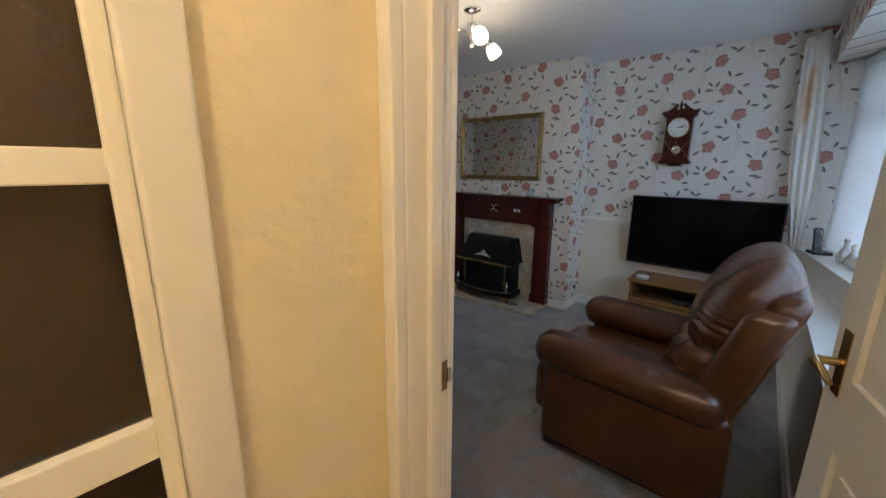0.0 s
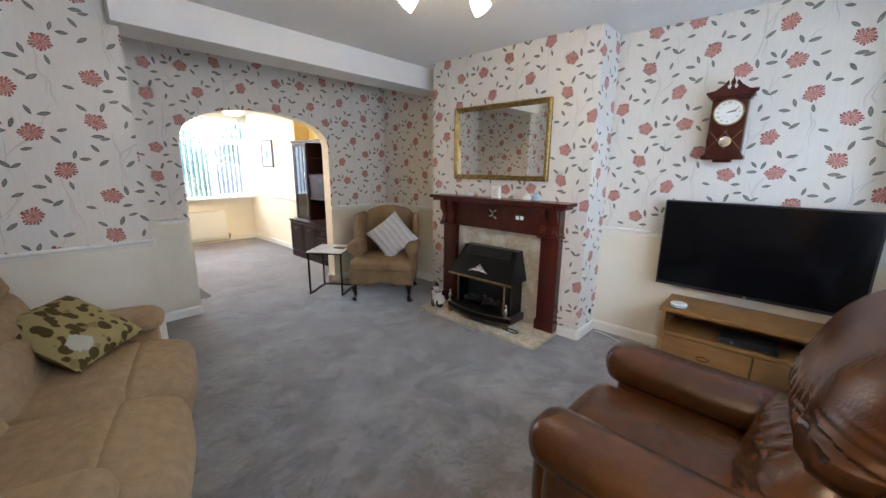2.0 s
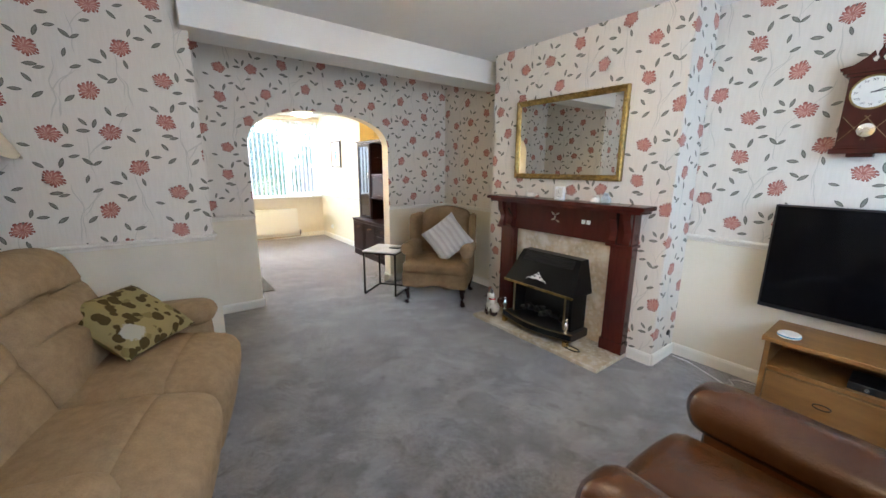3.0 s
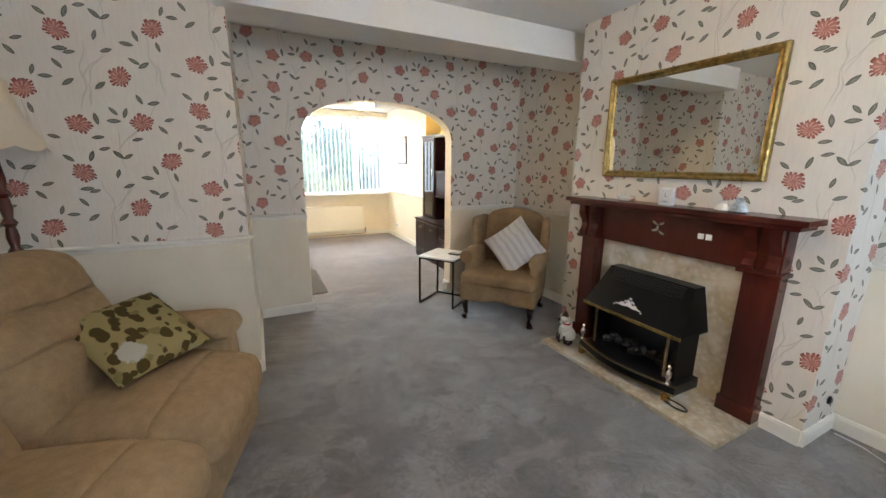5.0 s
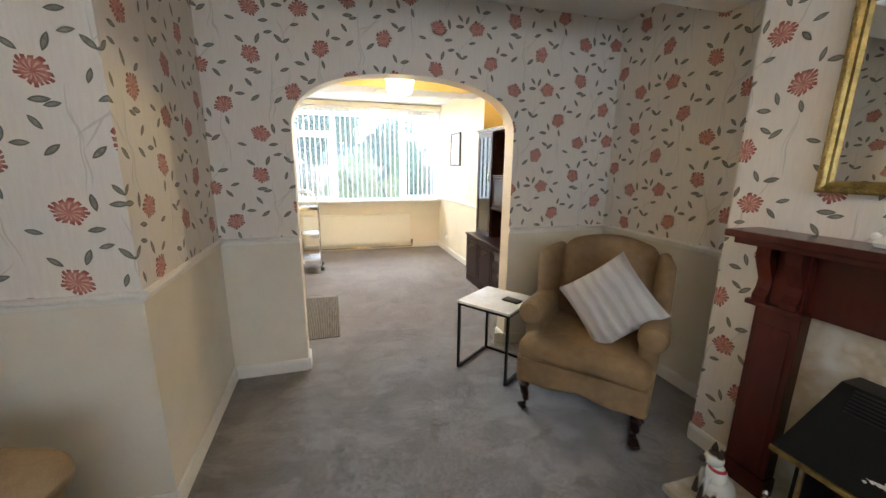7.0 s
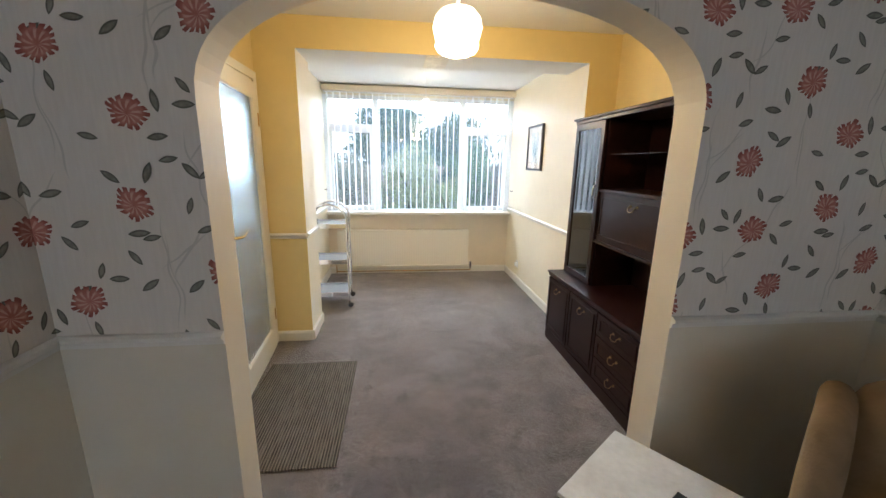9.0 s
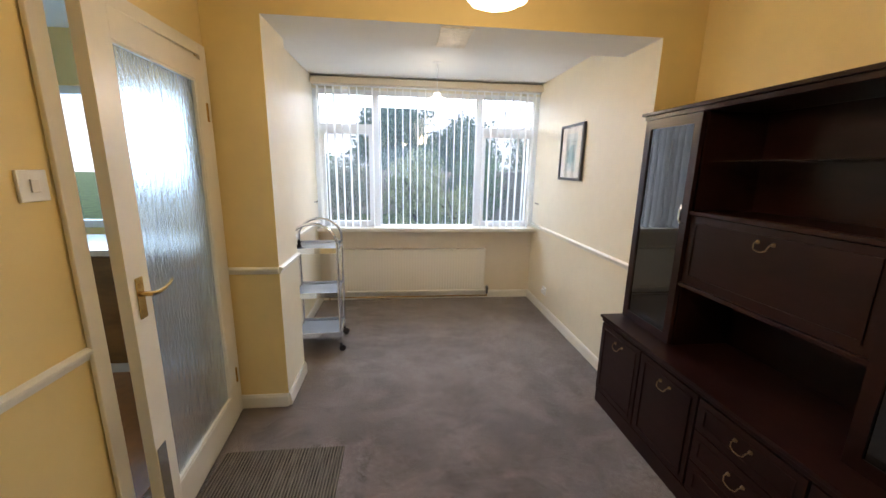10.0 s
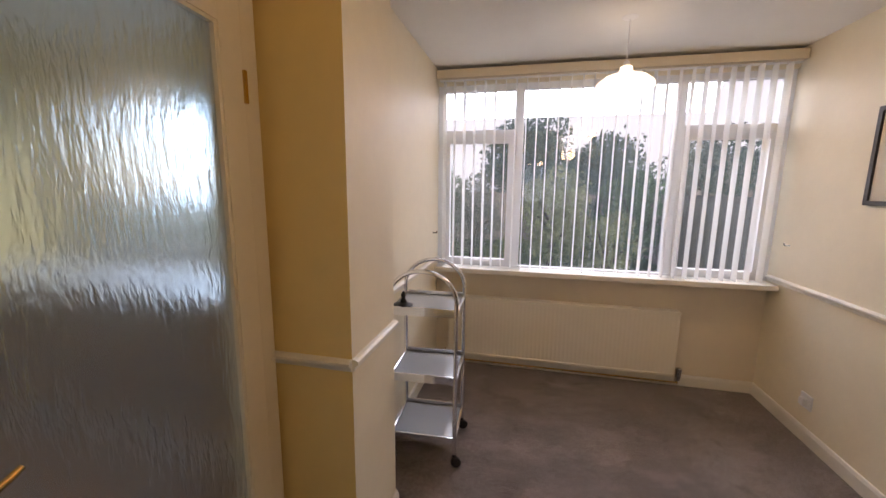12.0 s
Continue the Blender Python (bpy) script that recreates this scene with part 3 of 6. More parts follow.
# hall and kitchen shells beyond the doors
wall("wall_hall_front", 0.70, 0.80, -1.6, 0.955, 0, CEIL, HA, "yellow textured lobby wall by the front door")
wall("wall_hall_back", -3.6, 0.80, -1.7, -1.6, 0, CEIL, HA, "yellow textured lobby wall behind")
wall("wall_hall_end", -3.7, -3.6, -1.6, YH - 0.03, 0, CEIL, HA, "dim hall wall seen through the glazed door")
wall("wall_lobby_low", -0.68, -0.58, -0.28, 0.60, 0, 0.02, HA, "threshold under the glazed door")
wall("wall_lobby_head", -0.68, -0.58, -0.28, 0.60, 2.03, CEIL, HA, "wall above the glazed lobby door")
wall("wall_lobby_rear", -0.68, -0.58, -1.6, -0.28, 0, CEIL, HA, "lobby wall beyond the glazed door")
wall("wall_kitchen_low", -7.6, -7.5, -0.9, 1.70, 0, 0.95, YE, "yellow kitchen wall below the window")
wall("wall_kitchen_head", -7.6, -7.5, -0.9, 1.70, 2.05, CEIL, YE, "yellow kitchen wall above the window")
wall("wall_kitchen_corner", -7.6, -7.5, -0.9, -0.65, 0.95, 2.05, YE, "yellow kitchen wall beside the window")
wall("wall_kitchen_jamb", -7.6, -7.5, 1.25, 1.70, 0.95, 2.05, YE, "yellow kitchen wall beside the bay")
wall("wall_kitchen_side", -7.6, -3.7, -1.0, -0.9, 0, CEIL, YE, "yellow kitchen side wall")
wall("wall_kitchen_right", -4.70, -4.60, -0.9, 1.10, 0, CEIL, M_trim, "white kitchen wall by the hall")
wall("wall_between", -4.64, -4.50, 1.10, YP, 0, CEIL, (YE, PD, CR, YE), "yellow wall between dining room and hall")
wall("kitchen_back", -7.5, -6.48, 1.70, 1.78, 0, CEIL, M_trim, "white kitchen wall behind the bay")
solid("ceiling_kitchen", boxes((-7.6, -6.60, -1.0, 1.7, CEIL, CEIL + 0.1)), M_ceil, "white kitchen ceiling", "ceiling")


def strip(name, pts, z0, z1, d, material, label, prof=None):
    """A moulding along the foot or middle of a wall; pts lie on the wall face, the room is on the left of the way."""
    k = 0
    for (xa, ya), (xb, yb) in pts:
        t = Vector((xb - xa, yb - ya, 0)).normalized()
        n = Vector((-t.y, t.x, 0))
        h = z1 - z0
        out = prof or [(0, 0), (d, 0), (d, h * 0.8), (d * 0.6, h), (0, h)]
        bm = bmesh.new()
        a = [bm.verts.new((xa + n.x * u, ya + n.y * u, z0 + v)) for u, v in out]
        b = [bm.verts.new((xb + n.x * u, yb + n.y * u, z0 + v)) for u, v in out]
        m = len(a)
        for i in range(m):
            bm.faces.new((a[i], a[(i + 1) % m], b[(i + 1) % m], b[i]))
        bm.faces.new(a[::-1]), bm.faces.new(b)
        solid(name, bm, material, label, name.replace("_", " "))


B, D = 0.016, 0.022
runs_front = [((XF, 1.12), (XF, YR)), ((XF, YR), (-1.55, YR)), ((-1.55, YR), (-1.55, YC)), ((-1.55, YC), (-1.74, YC)), ((-3.06, YC), (-3.25, YC)),
              ((-3.25, YC), (-3.25, YR)), ((-3.25, YR), (XA, YR)), ((XA, YR), (XA, ARCH_R)), ((XA, ARCH_R), (XB, ARCH_R)),
              ((XB, ARCH_L), (XA, ARCH_L)), ((XA, ARCH_L), (XA, YP)), ((XA, YP), (-3.5, YP)), ((-3.5, YP), (-3.5, YH)), ((-3.5, YH), (-0.68, YH))]
strip("baseboard", runs_front, 0, 0.085, B, M_trim, "cream painted skirting board along the carpet")
runs_dado = [r for i, r in enumerate(runs_front) if i in (1, 6, 7, 10, 11, 12, 13)]
prof = [(0, 0), (0.008, 0.004), (0.010, 0.018), (0.022, 0.026), (0.022, 0.036), (0.012, 0.042), (0, 0.044)]
strip("dado_rail", runs_dado, 0.905, 0.95, D, M_trim, "cream moulded dado rail under the wallpaper", prof)
runs_back = [((XB, YR), (-4.72, YR)), ((XB, YL), (XB, ARCH_L)), ((-5.50, YL), (XB, YL)), ((-6.48, YL), (-6.44, YL)), ((-6.48, 2.09), (-6.48, YL)), ((-6.87, 2.09), (-6.48, 2.09)),
             ((-6.87, 1.90), (-6.87, 2.09)), ((XW, 1.90), (-6.87, 1.90)), ((XW, 4.29), (XW, 1.90)), ((-6.48, 4.29), (XW, 4.29)), ((XB, ARCH_R), (XB, YR))]
OFF[:] = 0.12, -0.075
strip("baseboard", runs_back, 0, 0.085, B, M_trim, "cream painted skirting board in the dining bay")
strip("dado_rail", [r for i, r in enumerate(runs_back) if i in (2, 3, 4, 5, 6, 7)], 0.862, 0.907, D, M_trim, "cream moulded dado rail in the dining room", prof)
strip("dado_rail", [runs_back[9]], 0.848, 0.893, D, M_trim, "cream moulded dado rail along the bay wall", prof)
OFF[:] = 0.0, 0.0

# ---- living room ----
def T(x, y, z=0, rz=0, rx=0, ry=0):
    return pose(x, y, z, rx, ry, rz)


def panel_frame(bm, x0, x1, y, z0, z1, w, d):
    """A raised rectangular frame on the plane y, towards -y."""
    ring = []
    for x, z, u, v in ((x0, z0, 1, 1), (x1, z0, -1, 1), (x1, z1, -1, -1), (x0, z1, 1, -1)):
        ring.append([bm.verts.new(p) for p in ((x, y, z), (x, y - d, z), (x + u * w, y - d, z + v * w), (x + u * w, y, z + v * w))])
    for a, b in zip(ring, ring[1:] + ring[:1]):
        for i in range(4):
            bm.faces.new((a[i], a[(i + 1) % 4], b[(i + 1) % 4], b[i]))


# fireplace surround
fp = thing("fireplace_surround", "polished dark mahogany mantelpiece with fluted corbels against the chimney breast", "fireplace", T(-2.38, YC, 0))
part("mantel_shelf", boxes((-0.73, 0.745, -0.20, -0.003, 1.130, 1.160), (-0.70, 0.715, -0.18, -0.004, 1.105, 1.129), bevel=0.006), M_mahog, fp, "long mahogany shelf with a moulded edge")
part("frieze", boxes((-0.468, 0.482, -0.075, -0.005, 0.862, 1.103), bevel=0.003), M_mahog, fp)
for sx, nm in ((-0.550, "l"), (0.565, "r")):
    part("pilaster", boxes((sx - 0.082, sx + 0.082, -0.085, -0.004, 0.031, 0.855), (sx - 0.060, sx + 0.060, -0.092, -0.085, 0.12, 0.78), (sx - 0.09, sx + 0.09, -0.10, -0.004, 0.031, 0.12), bevel=0.003), M_mahog, fp, "flat mahogany upright with a plinth")
    part("capital", boxes((sx - 0.10, sx + 0.10, -0.13, -0.004, 0.855, 0.877), bevel=0.005), M_mahog, fp)
    part("corbel_block", boxes((sx - 0.084, sx + 0.084, -0.10, -0.005, 0.877, 1.103)), M_mahog, fp)
    for k in (-0.052, 0.052):
        prof = [(-0.10, 0.877), (-0.125, 0.877), (-0.128, 0.900), (-0.113, 0.930), (-0.108, 0.965), (-0.128, 1.01), (-0.148, 1.055), (-0.15, 1.103), (-0.10, 1.103)]
        part("scroll_corbel", extrude(prof, "x", sx + k - 0.026, sx + k + 0.026), M_mahog, fp, "scrolled mahogany bracket under the shelf")
back = solid("fire_back_panel", boxes((-2.93, -1.82, YC - 0.03, YC - 0.003, 0.031, 0.861)), M_marble, "polished beige fossil marble panel behind the fire", "marble panel", "structure")
h = thing("hearth", "low beige marble hearth slab on the carpet", "hearth", T(-2.375, 3.98, 0))
part("slab", boxes((-0.645, 0.655, -0.215, 0.207, 0.0, 0.03), bevel=0.004), M_marble, h)
# wooden ornaments fixed to the frieze
o = thing("frieze_ornament", "small silvery wall plaque of moths on the mahogany frieze", "ornament", T(-2.405, YC - 0.078, 1.01))
for dx, dz, a in ((-0.022, 0.03, 30), (0.024, 0.028, -30), (-0.02, -0.02, -20), (0.028, -0.03, 20), (0.0, 0.0, 90)):
    part("wing", extrude([(-0.02, 0), (-0.006, 0.008), (0.014, 0.006), (0.024, -0.002), (0.004, -0.008)], "y", -0.006, 0), M_chrome, o, m=T(dx, 0, dz) @ pose(0, 0, 0, 0, a, 0))
sw = thing("fire_switch", "pair of small white rocker switches on the mahogany frieze", "switch", T(-2.115, YC - 0.078, 1.00))
for dx in (-0.022, 0.022):
    part("rocker", boxes((dx - 0.016, dx + 0.016, -0.008, 0, -0.016, 0.016), bevel=0.003), M_upvc, sw)

# gas fire
gf = thing("gas_fire", "black canopy gas fire with brass trim on the hearth", "gas fire", T(-2.383, YC - 0.033, 0.031) @ Matrix.Diagonal((0.93, 1, 0.955, 1)))
bm = bmesh.new()
tp = [(-0.315, -0.10, 0.70), (0.315, -0.10, 0.70), (0.315, -0.005, 0.70), (-0.315, -0.005, 0.70)]
lo = [(-0.375, -0.27, 0.43), (0.375, -0.27, 0.43), (0.375, -0.005, 0.43), (-0.375, -0.005, 0.43)]
lo2 = [(x, y, z - 0.012) for x, y, z in lo]
rows = [[bm.verts.new(p) for p in r] for r in (tp, lo, lo2)]
for a, b in zip(rows, rows[1:]):
    for i in range(4):
        bm.faces.new((a[i], a[(i + 1) % 4], b[(i + 1) % 4], b[i]))
bm.faces.new(rows[0]), bm.faces.new(rows[2][::-1])
hood = part("hood", bm, M_blackmetal, gf, "sloping black enamel canopy")
for k in range(7):
    part("louvre", boxes((-0.27, 0.27, -0.112 - 0.0065 * k, -0.092 - 0.0065 * k, 0.685 - 0.011 * k, 0.690 - 0.011 * k)), M_black, hood)
part("canopy_trim", boxes((-0.38, 0.38, -0.280, -0.272, 0.412, 0.432)), M_gold, gf, "tarnished brass strip on the canopy edge")
part("side_panel", boxes((-0.33, -0.30, -0.20, -0.005, 0.10, 0.418)), M_blackmetal, gf)
part("side_panel", boxes((0.30, 0.33, -0.20, -0.005, 0.10, 0.418)), M_blackmetal, gf)
part("firebox_back", boxes((-0.30, 0.30, -0.06, -0.01, 0.10, 0.418)), M_black, gf)
part("glass_rail", tube([(-0.30, -0.215, 0.115), (-0.30, -0.215, 0.415)], 0.009), M_aged, gf)
part("glass_rail", tube([(0.27, -0.215, 0.115), (0.27, -0.215, 0.415)], 0.009), M_aged, gf)
rnd = random.Random(4)
M_coal = mat("ash_coals", (0.022, 0.020, 0.018), 0.95, vary=0.6, scale=30)
for k in range(14):
    bm = bmesh.new()
    bmesh.ops.create_icosphere(bm, subdivisions=1, radius=0.035)
    for v in bm.verts:
        v.co *= rnd.uniform(0.7, 1.15)
    part("coal", bm, M_coal, gf, m=T(-0.24 + 0.037 * k, -0.13 + rnd.uniform(-0.03, 0.03), 0.14 + rnd.uniform(0, 0.05)))


def bowed(x0, x1, y, bow, z0, z1, d=0.012, n=14, y_back=None):
    o = [(x0 + (x1 - x0) * i / n, y - bow * math.sin(math.pi * i / n)) for i in range(n + 1)]
    o += [(x1, y_back), (x0, y_back)] if y_back is not None else [(a, b + d) for a, b in o[::-1]]
    return extrude(o, "z", z0, z1)


part("base_box", bowed(-0.37, 0.37, -0.245, 0.07, 0.035, 0.10, y_back=-0.01), M_black, gf, "bowed black enamel base")
fend = thing("fender", "low bowed black fender with brass rails and chrome finials", "fender", T(-2.39, YC - 0.033, 0.031) @ Matrix.Diagonal((0.90, 1, 1, 1)))
part("fender_rail", bowed(-0.40, 0.40, -0.262, 0.075, 0.055, 0.10), M_blackmetal, fend, "bowed black fender wall")
part("fender_trim", bowed(-0.405, 0.405, -0.266, 0.075, 0.100, 0.107, d=0.02), M_aged, fend)
part("fender_trim", bowed(-0.405, 0.405, -0.268, 0.075, 0.045, 0.052, d=0.02), M_aged, fend)
for x in (-0.36, 0.36):
    part("foot", boxes((x - 0.02, x + 0.02, -0.29, -0.25, 0.0, 0.045), bevel=0.003), M_brass, fend)
    part("finial", revolve([(0.016, 0.108), (0.017, 0.118), (0.008, 0.126), (0.011, 0.14), (0.019, 0.165), (0.017, 0.185), (0.008, 0.20), (0.006, 0.206), (0.012, 0.214), (0.012, 0.222), (0.004, 0.232)], 16, x, -0.275), M_chrome, fend, "turned chrome finial", True)
cr = part("crest", extrude([(-0.09, 0), (-0.05, 0.012), (-0.035, 0.02), (-0.022, 0.016), (-0.014, 0.035), (0, 0.05), (0.014, 0.035), (0.022, 0.016), (0.035, 0.02), (0.05, 0.012), (0.09, 0), (0.03, -0.006), (0, 0.003), (-0.03, -0.006)], "y", -0.004, 0.002), M_china, gf, "silvery floral crest", m=T(-0.03, -0.236, 0.487) @ pose(0, 0, 0, -32, 0, 0) @ Matrix.Diagonal((1.2, 1, 0.8, 1)))
for k in range(15):
    u = (k - 7) / 7
    bm = bmesh.new()
    bmesh.ops.create_icosphere(bm, subdivisions=1, radius=0.0055 + 0.005 * (1 - abs(u)))
    part("crest_petal", bm, M_china, cr, "", True, T(-0.03 + 0.105 * u, -0.243 + 0.030 * (1 - abs(u)), 0.478 + 0.055 * (1 - abs(u)) ** 1.5 + 0.006 * (k % 2)) @ Matrix.Diagonal((1.2, 0.6, 1, 1)))
cb = thing("loose_cable", "thin black gas flex looped on the hearth", "cable", T(-2.03, 3.86, 0.034))
part("flex", tube([(-0.03 + 0.0 * i, 0.03, 0.0) for i in range(1)] + [(0.07 * math.sin(a / 10) + 0.02, -0.028 * math.cos(a / 10) + 0.03, 0.003) for a in range(0, 63, 4)], 0.005), M_black, cb)

# mirror
mi = thing("wall_mirror", "wide wall mirror in an ornate gilt frame above the mantelpiece", "mirror", T(-2.417, YC - 0.003, 1.655))
W2, H2 = 0.512, 0.335
frame_prof = [(0.0, 0.0), (0.0, -0.030), (0.008, -0.036), (0.018, -0.030), (0.026, -0.022), (0.036, -0.024), (0.044, -0.014), (0.044, 0.0)]
bm = bmesh.new()
rings = []
for cx, cz in ((-1, -1), (1, -1), (1, 1), (-1, 1)):
    rings.append([bm.verts.new((cx * (W2 - u), d, cz * (H2 - u))) for u, d in frame_prof])
for a, b in zip(rings, rings[1:] + rings[:1]):
    for i in range(len(frame_prof) - 1):
        bm.faces.new((a[i], a[i + 1], b[i + 1], b[i]))
fr = part("frame", bm, M_gold, mi, "gilt moulding with beaded edges")
bm = bmesh.new()
step = 0.0235
for k in range(43):
    for z in (-H2 + 0.012, H2 - 0.012):
        m = T(-W2 + 0.015 + step * k, -0.035, z) @ pose(0, 0, 0, 0, 28, 0) @ Matrix.Diagonal((1.5, 0.7, 0.8, 1))
        bmesh.ops.create_icosphere(bm, subdivisions=1, radius=0.0085, matrix=m)
for k in range(28):
    for x in (-W2 + 0.012, W2 - 0.012):
        m = T(x, -0.035, -H2 + 0.02 + step * k) @ Matrix.Diagonal((0.8, 0.7, 1.4, 1))
        bmesh.ops.create_icosphere(bm, subdivisions=1, radius=0.0085, matrix=m)
tagged(part("beading", bm, M_gold, fr, "", True), kind="stuff")
part("glass", boxes((-W2 + 0.04, W2 - 0.04, -0.012, -0.006, -H2 + 0.04, H2 - 0.04)), M_mirror, mi, "silvered mirror glass")

# clock
ck = thing("wall_clock", "dark mahogany pendulum wall clock with a white dial", "clock", T(-0.775, YR - 0.002, 1.49))
part("case", boxes((-0.098, 0.098, -0.10, 0, 0.035, 0.395), bevel=0.004), M_mahog, ck)
part("base_moulding", boxes((-0.118, 0.118, -0.115, 0, 0.008, 0.034), (-0.105, 0.105, -0.107, 0, 0.034, 0.05), (-0.05, 0.05, -0.09, 0, -0.01, 0.008), bevel=0.004), M_mahog, ck)
part("cornice", boxes((-0.125, 0.125, -0.12, 0, 0.412, 0.43), (-0.11, 0.11, -0.11, 0, 0.396, 0.412), bevel=0.004), M_mahog, ck)
ped = [(-0.135, 0.43), (-0.14, 0.445), (-0.09, 0.455), (-0.05, 0.485), (-0.025, 0.515), (-0.018, 0.49), (-0.03, 0.478), (-0.022, 0.462), (0, 0.456), (0.022, 0.462), (0.03, 0.478), (0.018, 0.49), (0.025, 0.515), (0.05, 0.485), (0.09, 0.455), (0.14, 0.445), (0.135, 0.43)]
part("pediment", extrude(ped, "y", -0.11, -0.085), M_mahog, ck, "broken swan neck pediment")
part("finial", revolve([(0.011, 0.455), (0.013, 0.468), (0.006, 0.477), (0.014, 0.493), (0.012, 0.51), (0.005, 0.522), (0.003, 0.54)], 14, 0, -0.097), M_mahog, ck, "", True)
dial = part("dial", revolve([(0.079, 0), (0.079, 0.006), (0.074, 0.008)], 40), M_china, ck, "white enamel clock face with black numerals", m=T(0, -0.103, 0.312) @ pose(0, 0, 0, 90, 0, 0))
part("bezel", tube([(0.08 * math.cos(i * math.pi / 20), -0.112, 0.312 + 0.08 * math.sin(i * math.pi / 20)) for i in range(40)], 0.005, 6, closed=True), M_gold, ck)
ROMAN = ("XII", "I", "II", "III", "IV", "V", "VI", "VII", "VIII", "IX", "X", "XI")
for k, s in enumerate(ROMAN):
    a = math.pi / 2 - k * math.pi / 6
    cu = bpy.data.curves.new("numeral", "FONT")
    cu.body, cu.size, cu.align_x, cu.align_y, cu.extrude = s, 0.017, "CENTER", "CENTER", 0.0003
    ob = new("numeral", cu)
    cu.materials.append(M_black)
    ob.parent = dial
    ob.matrix_basis = T(0.060 * math.cos(a), -0.1125, 0.312 + 0.060 * math.sin(a)) @ pose(0, 0, 0, 90, 0, 0)
for ang, ln, w in ((8, 0.042, 0.003), (22, 0.058, 0.002)):
    part("hand", boxes((-0.008, ln, -0.0008, 0.0008, -w, w)), M_black, dial, m=T(0, -0.1145, 0.312) @ pose(0, 0, 0, 0, -ang, 0))
part("pendulum_door", boxes((-0.078, 0.078, -0.106, -0.10, 0.06, 0.21)), M_mahog, ck, "dark panelled pendulum door")
part("pendulum", revolve([(0.036, 0), (0.034, 0.004), (0.015, 0.007)], 26), M_chrome, ck, "round silvery pendulum bob", m=T(0.005, -0.1065, 0.125) @ pose(0, 0, 0, 90, 0, 0))
for s in (-1, 1):
    for q in (-0.04, 0.04):
        part("lattice", tube([(q - 0.05 * s, -0.107, 0.075), (q + 0.05 * s, -0.107, 0.20)], 0.0012, 5), M_aged, ck)

# television and its stand
st = thing("tv_stand", "honey oak television cabinet with two drawers and an open shelf", "tv stand", T(-0.41, 4.35, 0))
L0, L1 = -0.535, 0.535
part("top", boxes((L0 - 0.015, L1 + 0.015, -0.20, 0.185, 0.448, 0.475), bevel=0.004), M_oak, st)
part("side_panel", boxes((L0, L0 + 0.025, -0.18, 0.18, 0.03, 0.448)), M_oak, st)
part("side_panel", boxes((L1 - 0.025, L1, -0.18, 0.18, 0.03, 0.448)), M_oak, st)
part("back_panel", boxes((L0 + 0.025, L1 - 0.025, 0.165, 0.18, 0.03, 0.448)), M_oak, st)
part("shelf", boxes((L0 + 0.025, L1 - 0.025, -0.17, 0.165, 0.275, 0.297)), M_oak, st)
part("plinth", boxes((L0 + 0.01, L1 - 0.01, -0.17, 0.17, 0.0, 0.05)), M_oak, st)
for a, b in ((L0 + 0.03, -0.004), (0.004, L1 - 0.03)):
    dr = part("drawer", boxes((a, b, -0.185, 0.10, 0.06, 0.268), bevel=0.004), M_oak, st, "plain oak drawer front")
    mx = (a + b) / 2
    part("handle", tube([(mx + 0.036 * math.cos(t * math.pi / 10), -0.195, 0.165 + 0.014 * math.sin(t * math.pi / 10)) for t in range(20)], 0.0035, 6, closed=True), M_blackmetal, dr, "oval dark metal ring pull")
tv = thing("television", "large black flat screen television hung above the oak cabinet", "television", T(-0.515, 4.40, 0.476) @ pose(0, 0, 0, 0, 0, -2))
part("bezel", boxes((-0.545, 0.545, -0.012, 0.025, 0.10, 0.735), bevel=0.004), M_black, tv)
part("screen", boxes((-0.533, 0.533, -0.016, -0.012, 0.125, 0.724)), M_screen, tv, "dark glossy switched-off screen")
part("rear_housing", boxes((-0.35, 0.35, 0.025, 0.06, 0.14, 0.50), bevel=0.01), M_black, tv)
part("wall_bracket", boxes((-0.10, 0.10, 0.060, 0.128, 0.24, 0.44)), M_blackmetal, tv)
part("standby_light", boxes((-0.006, 0.006, -0.0145, -0.012, 0.108, 0.113)), M_upvc, tv)
rt = thing("media_box", "small round white and blue box on the oak cabinet", "media box", T(-0.86, 4.24, 0.4755))
part("body", revolve([(0.045, 0), (0.052, 0.006), (0.052, 0.02), (0.045, 0.026)], 28), M_upvc, rt, "", True)
part("band", revolve([(0.0525, 0.009), (0.0535, 0.011), (0.0535, 0.015), (0.0525, 0.017)], 28), mat("blue_plastic", (0.05, 0.25, 0.45), 0.4), rt)
vb = thing("set_top_box", "slim black box inside the oak cabinet shelf", "set-top box", T(-0.45, 4.30, 0.298))
part("case", boxes((-0.15, 0.15, -0.09, 0.09, 0, 0.04), bevel=0.003), M_black, vb)
part("knob", revolve([(0.012, 0), (0.010, 0.008)], 12), M_chrome, vb, m=T(-0.08, -0.09, 0.02) @ pose(0, 0, 0, 90, 0, 0))
wc = thing("white_cable", "thin white cable along the skirting by the oak cabinet", "cable", T(-1.25, 4.45, 0.004))
part("lead", tube([(-0.26, 0.03, 0.0), (-0.15, 0.02, 0), (-0.05, -0.03, 0), (0.06, -0.09, 0), (0.13, -0.12, 0), (0.16, -0.08, 0), (0.12, -0.03, 0), (0.16, 0.02, 0), (0.26, 0.04, 0)], 0.003, 6), M_upvc, wc)
sk = thing("aerial_socket", "small round black socket on the papered chimney side", "socket", T(-1.547, 4.42, 0.20))
part("plate", revolve([(0.022, 0), (0.022, 0.008), (0.012, 0.014)], 18), M_black, sk, m=pose(0, 0, 0, 0, 90, 0))


